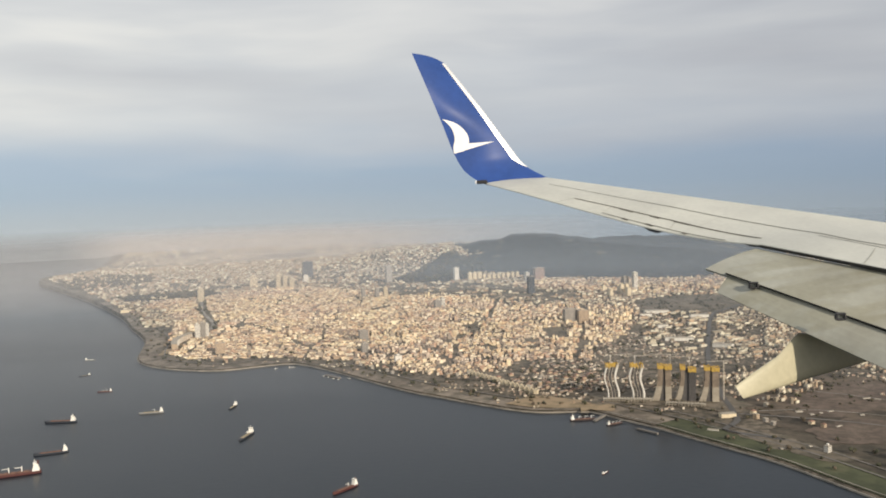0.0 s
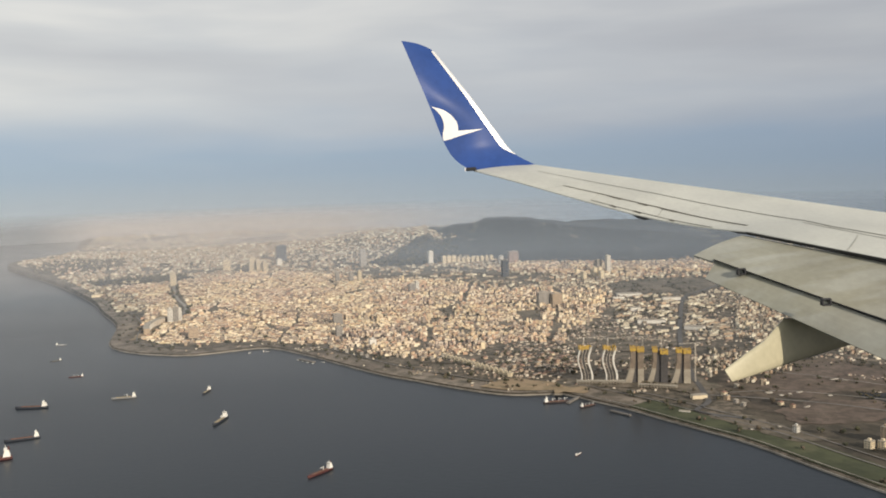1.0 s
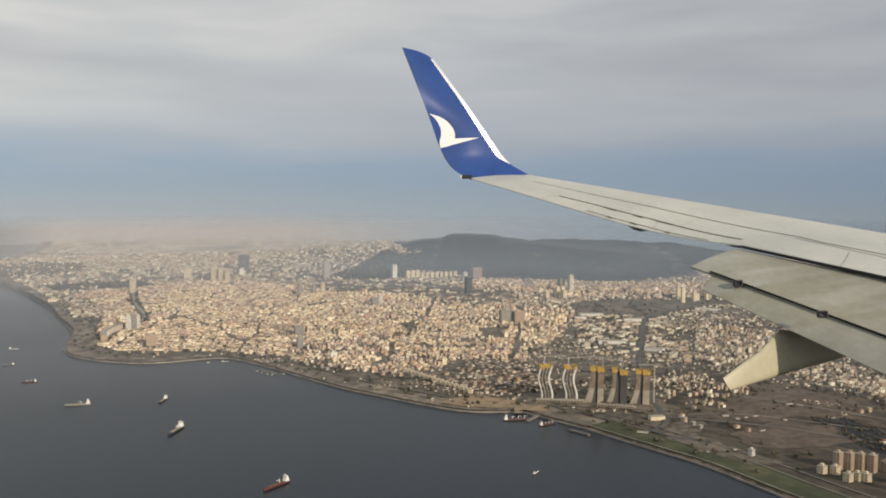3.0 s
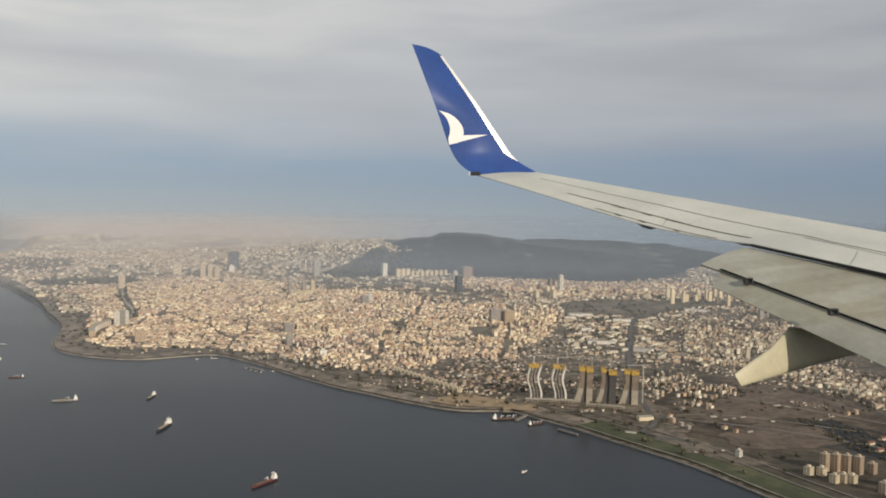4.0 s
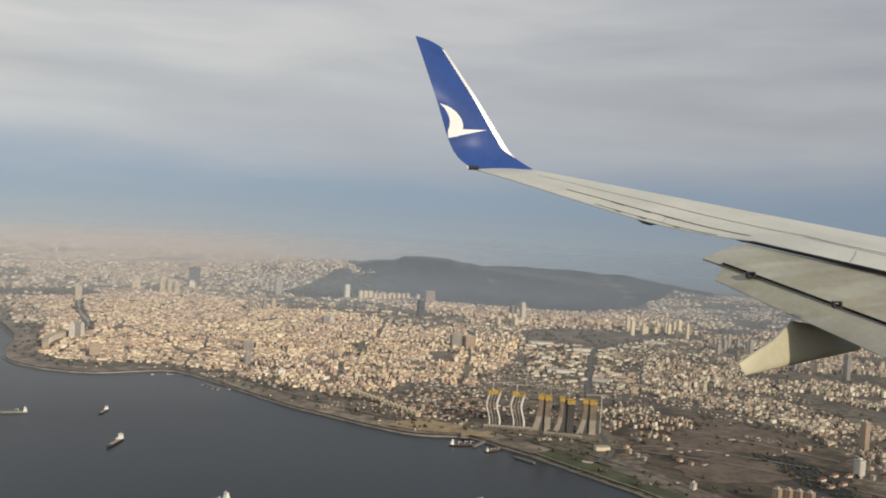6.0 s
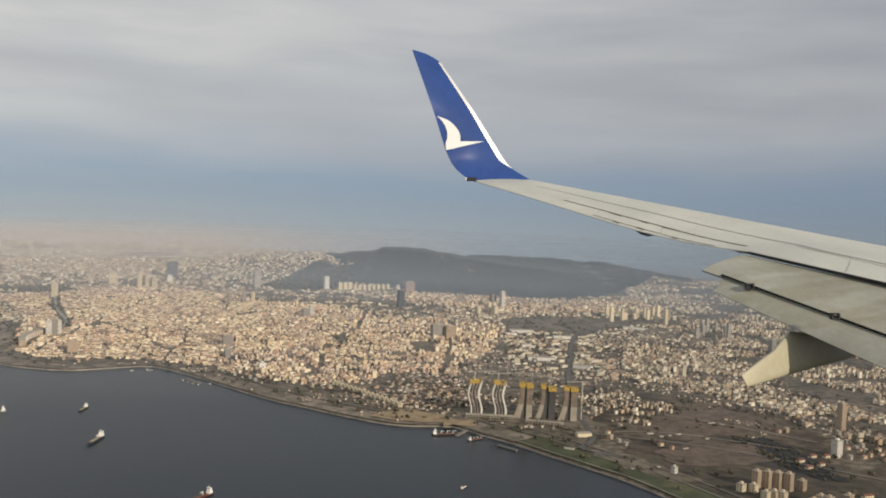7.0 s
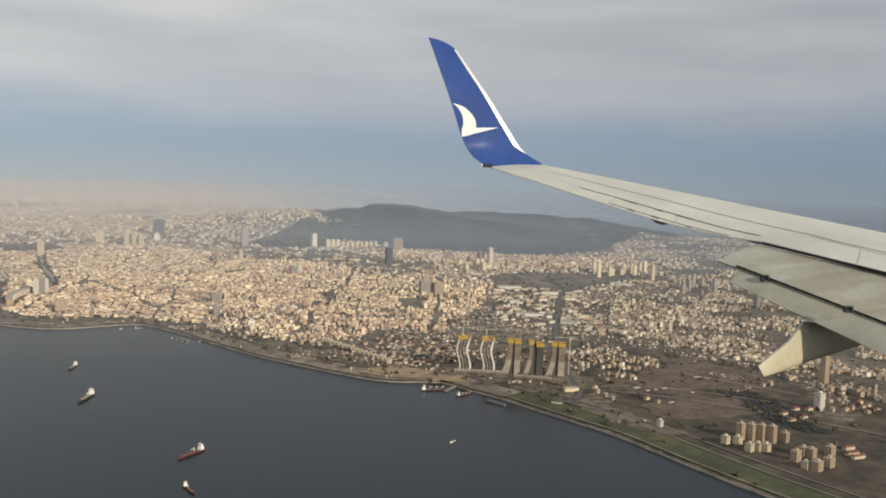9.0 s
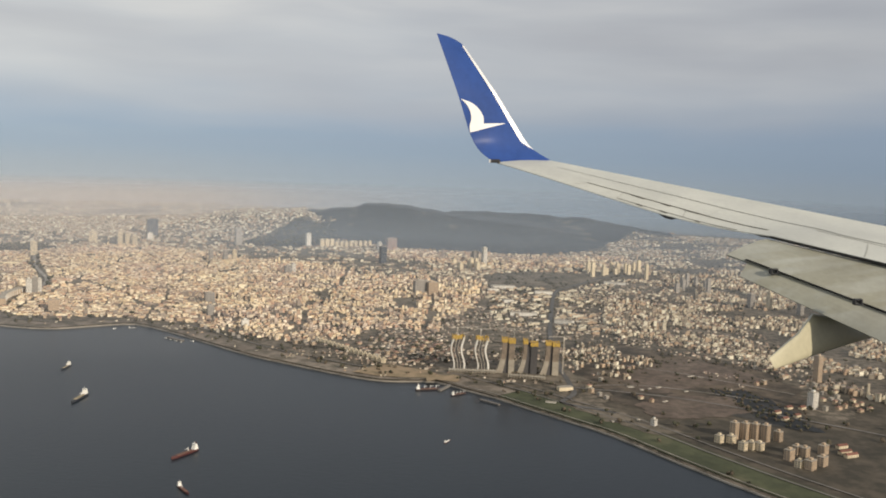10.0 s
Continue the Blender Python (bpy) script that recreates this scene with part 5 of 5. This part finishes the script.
for (x, y), w, d, h, wall, label in (
        ((-602, 2268), 26, 18, 42, BLUEGLASS, "dark glass office tower over the far district"), ((-588, 2196), 12, 10, 16, PALE, "small white tower beside the dark one"),
        ((-723, 1835), 13, 12, 30, CREAM, "slim cream tower block above the boulevard"), ((-551, 1378), 8, 8, 24, PALE, "pale slab tower near the bay"), ((-545, 1386), 8, 8, 25, GREYWALL, "grey slab tower near the bay"),
        ((-541, 1393), 6, 8, 22, PALE, "pale slab tower near the bay"), ((-691, 2094), 18, 14, 28, CREAM, "hazy cream tower block in the distance"), ((-619, 2069), 16, 12, 34, CREAM, "hazy cream tower block in the distance"),
        ((-602, 2062), 12, 12, 30, CREAM, "hazy cream tower block in the distance"), ((-585, 2056), 12, 12, 24, CREAM, "hazy cream tower block in the distance"), ((-371, 1846), 8, 8, 22, GREYWALL, "slim dark grey tower among houses"),
        ((-338, 1828), 8, 8, 24, GREYWALL, "slim grey tower among houses"), ((-321, 1833), 8, 8, 24, CREAM, "slim cream tower among houses"), ((-366, 2145), 14, 10, 40, GREYWALL, "grey tower before the ridge"),
        ((-199, 2131), 11, 10, 34, PALE, "slim white tower before the wooded hill"), ((-28, 2058), 9, 9, 26, PALE, "pale tower before the wooded hill"), ((-18, 1877), 13, 12, 36, BLUEGLASS, "dark blue glass tower with pale stripe"),
        ((-1, 2129), 24, 14, 29, BRICKRED, "reddish unfinished frame building"), ((181, 1913), 11, 10, 28, GREYWALL, "grey slab tower by the estate"), ((200, 1900), 9, 9, 38, PALE, "slim white tower by the estate"),
        ((50, 1479), 24, 10, 24, GREYWALL, "dark grey slab block among the houses"), ((70, 1478), 18, 10, 22, OCHRE, "reddish slab block among the houses"), ((-184, 1680), 7, 7, 20, PALE, "slim pale tower among the houses"),
        ((-192, 1661), 12, 8, 18, GREYWALL, "grey tower among the houses"), ((-269, 1330), 14, 9, 18, GREYWALL, "grey slab block among the houses"), ((-251, 1247), 9, 8, 13, GREYWALL, "small grey block among the houses"),
        ((-467, 1251), 14, 9, 16, OCHRE, "pinkish block near the bay"), ((473, 940), 7, 7, 30, OCHRE, "tall twin-ribbed brown tower"), ((415, 830), 7.5, 7, 17, PALE, "white tower block beside the fields"),
        ((599, 1435), 10, 9, 24, GREYWALL, "grey tower rising behind the houses"), ((624, 1420), 7, 8, 30, CREAM, "slim cream tower behind the houses"), ((658, 1379), 8, 8, 40, GREYWALL, "slim grey tower behind the houses"),
        ((323, 1257), 6, 6, 9, CREAM, "small cream block among low houses"), ((-190, 1167), 9, 7, 11, PALE, "small bright white block near the shore")):
    block("tower_block", x, y, w, d, h, 25, wall, label, "", h > 12 and y < 2100, True, "tower block")
rng = random.Random(91)
for k in range(22):
    east = k % 3 == 2
    x, y = (rng.uniform(500, 620), rng.uniform(1560, 1680)) if east else (rng.uniform(395, 520), rng.uniform(1740, 1850))
    block("tower_block", x, y, rng.uniform(5, 8), 6, rng.uniform(12, 22) if k % 5 else 30, 20, GREYWALL if east else CREAM, "hazy grey tower in an eastern estate" if east else "cream tower in an estate under the hill",
          "eastern estate towers" if east else "estate towers under the hill", False, True, "tower block")
patch("ploughed_field", [(240, 916), (294, 1013), (369, 1037), (411, 971), (404, 909), (338, 909), (285, 875)], SOIL, "ploughed mauve-brown field", 0.62)
patch("ploughed_field", [(238, 829), (289, 871), (345, 866), (351, 811), (294, 788), (246, 784)], SOIL, "rough mauve-brown fallow plot", 0.64)
patch("scrub_strip", [(166, 829), (204, 826), (238, 774), (265, 733), (232, 736), (197, 776)], DRY, "pale trampled scrub between the roads", 0.6)
patch("wet_field", [(315, 846), (366, 861), (396, 815), (377, 752), (348, 766), (319, 799)], MARSH, "dark wet ground beside the grove", 0.58)
patch("grove", GROVE, FOREST, "dark grove of trees between the fields", 0.6)
rng = random.Random(77)
for k in range(11):
    x0, y0 = (-167, 2143)
    x1, y1 = (-54, 2187)
    t = k / 10
    block("tower_block", x0 + (x1 - x0) * t, y0 + (y1 - y0) * t, 9 if k < 3 else 7, 9, 20 if k < 3 else 14, 20, CREAM, "cream estate tower in a row before the hill", "row of estate towers", False, True, "tower block")
for k in range(9):
    x0, y0 = (131, 1803)
    block("tower_block", x0 + rng.uniform(0, 55), y0 + rng.uniform(-20, 60), 7, 7, rng.uniform(14, 24), 20, CREAM, "cream estate tower in a cluster", "cluster of estate towers", False, True, "tower block")
for (x, y), w, d, a in (((334, 950), 12, 2.5, 20), ((344, 946), 8, 2.5, -30), ((252, 897), 9, 5, 10), ((261, 886), 5, 4, 10), ((271, 891), 4, 3, 10),
                        ((282, 897), 9, 2.5, 30), ((272, 842), 10, 2, 35), ((203, 771), 5, 3, 10), ((228, 778), 4, 3, 20), ((307, 883), 5, 2.5, 5), ((356, 894), 10, 2.5, 0), ((157, 831), 14, 4, -20)):
    block("farm_shed", x, y, 0.72 * w, 0.8 * d, 1.3, a, PALE, "long low white shed on the open fields", "sheds on the fields", False, False, "shed")
for (x, y), w, d, a in (((202, 1577), 42, 16, 4), ((192, 1423), 16, 12, 4), ((200, 1309), 40, 9, -6), ((179, 1538), 20, 8, 8), ((266, 1523), 30, 10, 0), ((251, 1254), 26, 12, -30), ((426, 1659), 40, 8, -20)):
    block("warehouse", x, y, w, d, 5, a, PALE, "long white warehouse with a flat roof", "warehouses inland", False, False, "warehouse")
curved_slab((-553, 1278), (-571, 1388), 10, 9, 9)
for (x, y), w, d, a in (((-707, 1690), 26, 7, 20), ((-684, 1712), 22, 7, 20), ((-862, 1772), 28, 9, 20), ((-822, 1690), 20, 6, 20), ((-845, 1900), 34, 8, 10)):
    block("market_hall", x, y, w, d, 6, a, CREAM, "long low yellow-cream hall near the bay", "halls near the bay", False, False, "hall")
x, y = (180, 880)
block("market_hall", x, y, 15, 7, 4, 12, CREAM, "long low cream hall beside the site", "", False, False, "hall")

# ---- ships ----
HULL_RED = material("red_hull", (0.085, 0.030, 0.027), 0.6, 0, 0.2, 0.15)
HULL_RUST = material("rusty_hull", (0.055, 0.038, 0.034), 0.7, 0, 0.35, 0.15)
HULL_DARK = material("dark_hull", (0.035, 0.04, 0.05), 0.6, 0, 0.2, 0.15)
HULL_GREY = material("grey_hull", (0.22, 0.22, 0.21), 0.6, 0, 0.2, 0.15)
DECK = material("ship_deck", (0.17, 0.095, 0.07), 0.8, 0, 0.25, 0.3)
GREENDECK = material("tan_ship_deck", (0.32, 0.27, 0.18), 0.8, 0, 0.25, 0.3)
SHIPWHITE = material("ship_white", (0.82, 0.80, 0.73), 0.5, 0, 0.06, 0.5)


def ship(x, y, length, heading, hull, deck, label, derricks=2):
    """Cargo ship with its house at the stern; heading: degrees from the x axis to the bow."""
    L, B, H = length, length * 0.15, length * 0.055
    top = new("cargo_ship")
    top.matrix_world = pose(x, y, 0, 0, 0, heading)
    tagged(top, label, "ship", "ships at anchor")
    rings = []
    for s, w, rise in ((-0.5, 0.72, 0.1), (-0.44, 0.92, 0.02), (-0.2, 1, 0), (0.2, 1, 0), (0.36, 0.85, 0.12), (0.46, 0.45, 0.35), (0.5, 0.08, 0.5)):
        b = B / 2 * w
        rings.append([(s * L, -b * 0.8, -H * 0.4), (s * L, -b, H * 0.3), (s * L, -b, H * (1 + rise)), (s * L, b, H * (1 + rise)), (s * L, b, H * 0.3), (s * L, b * 0.8, -H * 0.4)])
    part("hull", loft(rings), hull, top)
    bm = bmesh.new()
    box(bm, -0.30 * L, 0.36 * L, -B * 0.40, B * 0.40, H * 0.9, H * 1.08)
    part("deck", bm, deck, top)
    for k in range(5):
        bm = bmesh.new()
        a = -0.26 * L + 0.12 * L * k
        box(bm, a, a + 0.09 * L, -B * 0.3, B * 0.3, H * 1.08, H * 1.35)
        part("hatch_cover", bm, deck, top)
    house = bmesh.new()
    z = H
    for k, (a, b, w) in enumerate(((-0.47, -0.33, 0.46), (-0.46, -0.345, 0.44), (-0.45, -0.355, 0.40), (-0.445, -0.36, 0.36))):
        box(house, a * L, b * L, -w * B, w * B, z, z + 0.034 * L)
        z += 0.034 * L
    body = part("deckhouse", house, SHIPWHITE, top, "stepped white deckhouse")
    bm = bmesh.new()
    box(bm, -0.42 * L, -0.352 * L, -0.5 * B, 0.5 * B, z, z + 0.026 * L)
    part("bridge", bm, SHIPWHITE, body)
    bm = bmesh.new()
    box(bm, -0.351 * L, -0.349 * L, -0.46 * B, 0.46 * B, z + 0.008 * L, z + 0.02 * L)
    part("bridge_window", bm, GLASS_DARK, body, "dark bridge windows")
    bm = bmesh.new()
    bmesh.ops.create_cone(bm, cap_ends=True, segments=10, radius1=0.022 * L, radius2=0.018 * L, depth=0.07 * L, matrix=Matrix.Translation((-0.44 * L, 0, z + 0.03 * L)))
    part("funnel", bm, hull, body)
    bm = bmesh.new()
    box(bm, -0.39 * L, -0.382 * L, -0.004 * L, 0.004 * L, z, z + 0.09 * L)
    part("mast", bm, SHIPWHITE, body)
    for k in range(derricks):
        a = -0.14 * L + 0.24 * L * k
        bm = bmesh.new()
        box(bm, a - 0.008 * L, a + 0.008 * L, -0.008 * L, 0.008 * L, H, H + 0.12 * L)
        box(bm, a, a + 0.13 * L, -0.004 * L, 0.004 * L, H + 0.09 * L, H + 0.10 * L)
        part("derrick", bm, SHIPWHITE, top)
    return top


for x, y, L, a, hull, deck, label, n in (
        (-284, 819, 30, 264, HULL_DARK, GREENDECK, "tan-decked cargo ship lying at anchor", 1), (-338, 936, 22, 268, HULL_DARK, GREENDECK, "small dark cargo ship at anchor", 1),
        (-154, 670, 27, 238, HULL_RED, DECK, "red-hulled cargo ship with white deckhouse", 1), (-527, 1018, 17, 200, HULL_RED, DECK, "small red cargo ship far out", 2),
        (-504, 876, 33, 188, HULL_DARK, DECK, "long low dark cargo ship at anchor", 0), (-451, 765, 30, 208, HULL_DARK, DECK, "dark red-decked cargo ship at anchor", 0),
        (-448, 702, 42, 208, HULL_RED, DECK, "large rust-red cargo ship at anchor", 2), (-603, 1113, 15, 230, HULL_DARK, GREENDECK, "tiny dark coaster far out", 0),
        (-138, 597, 18, 305, HULL_RED, DECK, "small red and white coaster", 1)):
    ship(x, y, L, a, hull, deck, label, n)
ship(-421, 913, 26, 198, HULL_GREY, GREENDECK, "pale grey coaster with a white deckhouse at anchor", 1)
ship(-654, 1225, 16, 0, HULL_GREY, SHIPWHITE, "tiny white coaster far out", 0)
ship(50, 713, 11, 60, HULL_RED, SHIPWHITE, "small red workboat lying off shore", 0)
for (x, y), L, a in (((40, 878), 26, 15), ((70, 862), 19, 35)):
    ship(x, y, L, a, HULL_RUST, DECK, "rusty working vessel moored at the quay", 3)
for (x, y), L, a in (((-352, 1148), 9, 80), ((-332, 1156), 10, 20), ((-276, 1098), 7, 130), ((-268, 1090), 6, 125), ((-260, 1082), 7, 135), ((-252, 1076), 6, 120), ((-240, 1082), 8, 140)):
    ship(x, y, L, a, HULL_GREY, SHIPWHITE, "white ferry at a small landing", 0)


def quay(x, y, w, d, turn, label):
    bm = bmesh.new()
    box(bm, -w / 2, w / 2, -d / 2, d / 2, -2, 1.6)
    bmesh.ops.bevel(bm, geom=bm.edges[:], offset=0.2, segments=1, affect="EDGES")
    ob = part("quay", bm, ASPHALT)
    ob.matrix_world = pose(x, y, 0, 0, 0, turn)
    return tagged(ob, label, "quay")


x, y = (98, 834)
quay(x, y, 24, 2.6, -46, "low stone breakwater off the shore")
x, y = (-262, 1092)
quay(x, y, 30, 5, -42, "pale small-boat pier at the shore")
x, y = (58, 886)
quay(x, y, 30, 3.4, 62, "stone quay beside the moored vessels")


# ---- houses near the shore and the fields, one by one ----
HOUSE_ROOF = material("tiled_roof", (0.30, 0.18, 0.13), 0.9, 0, 0.25, 0.3, random=0.35)
HOUSE_WALL = {"cream": CREAM, "ochre": OCHRE, "white": material("white_stucco", (0.42, 0.38, 0.31), 0.8, 0, 0.1, 0.2, random=0.15), "grey": GREYWALL}


def house(wall, w, d, h, pitched):
    kind = "pitched tiled roof" if pitched else "flat roof"
    bm = bmesh.new()
    box(bm, -w / 2, w / 2, -d / 2, d / 2, -1, h)
    ob = part("house", bm, HOUSE_WALL[wall])
    tagged(ob, "small " + wall + " house with " + kind, "house", "houses near the shore")
    bm = bmesh.new()
    if pitched:
        e = 0.35
        v = [bm.verts.new(p) for p in ((-w / 2 - e, -d / 2 - e, h), (w / 2 + e, -d / 2 - e, h), (w / 2 + e, d / 2 + e, h), (-w / 2 - e, d / 2 + e, h), (-w / 5, 0, h + 0.3 * d), (w / 5, 0, h + 0.3 * d))]
        for f in ((0, 1, 5, 4), (1, 2, 5), (2, 3, 4, 5), (3, 0, 4), (3, 2, 1, 0)):
            bm.faces.new([v[i] for i in f])
    else:
        box(bm, -w / 2 - 0.15, w / 2 + 0.15, -d / 2 - 0.15, d / 2 + 0.15, h, h + 0.3)
    part("roof", bm, HOUSE_ROOF if pitched else CONCRETE, ob)
    bm = bmesh.new()
    for k in range(max(1, int(h / 1.4))):
        for a in (-0.28, 0.28):
            box(bm, a * w - 0.4, a * w + 0.4, -d / 2 - 0.04, -d / 2 + 0.04, 0.5 + 1.4 * k, 1.2 + 1.4 * k)
            box(bm, w / 2 - 0.04, w / 2 + 0.04, a * d - 0.4, a * d + 0.4, 0.5 + 1.4 * k, 1.2 + 1.4 * k)
    tagged(part("window_band", bm, GLASS_DARK, ob, "small dark windows"), kind="stuff")
    return ob


def place_houses():
    rng = random.Random(5)
    kinds = [house(*k) for k in (("cream", 4.6, 4, 3.2, True), ("white", 3.8, 3.8, 4.4, False), ("ochre", 5.4, 4, 2.6, True), ("grey", 4, 3.6, 3.2, False), ("ochre", 4, 4.6, 5.0, False), ("ochre", 3.6, 3.6, 4.0, True))]
    spots = [p for p in scatter(190, 480, 820, 1010, 12, lambda x, y: not inside(SITE, x, y) and not inside(NEAREAST, x, y) and inland(x, y, 90) and ((inside(BROWN, x, y) and noise.noise(Vector((x, y, 2)) / 45) > 0.5)
             or (not inside(BROWN, x, y) and not inside(EASTSIDE, x, y) and x > 205)), (4, 6), (3, 5), 0.5, 12, 0.45)]
    spots += [p for p in scatter(-130, 60, 985, 1100, 15, lambda x, y: inside(LOWTOWN, x, y) and not inside(SITE, x, y), (4, 6), (3, 5), 0.6, 14, 0.45)]
    spots += [p for p in scatter(-480, -150, 1100, 1200, 11, lambda x, y: inland(x, y, 42) and not inside(DENSE, x, y), (4, 6), (3, 5), 0.4, 15, 0.35)]
    rng.shuffle(spots)
    used = set()
    for i, (x, y, w, d, h, turn) in enumerate(spots[:290]):
        src = kinds[rng.randrange(6)]
        m = pose(x, y, land_height(x, y), 0, 0, math.degrees(turn))
        if src in used:
            copy_thing(src, m)
        else:
            src.matrix_world = m
            used.add(src)


place_houses()
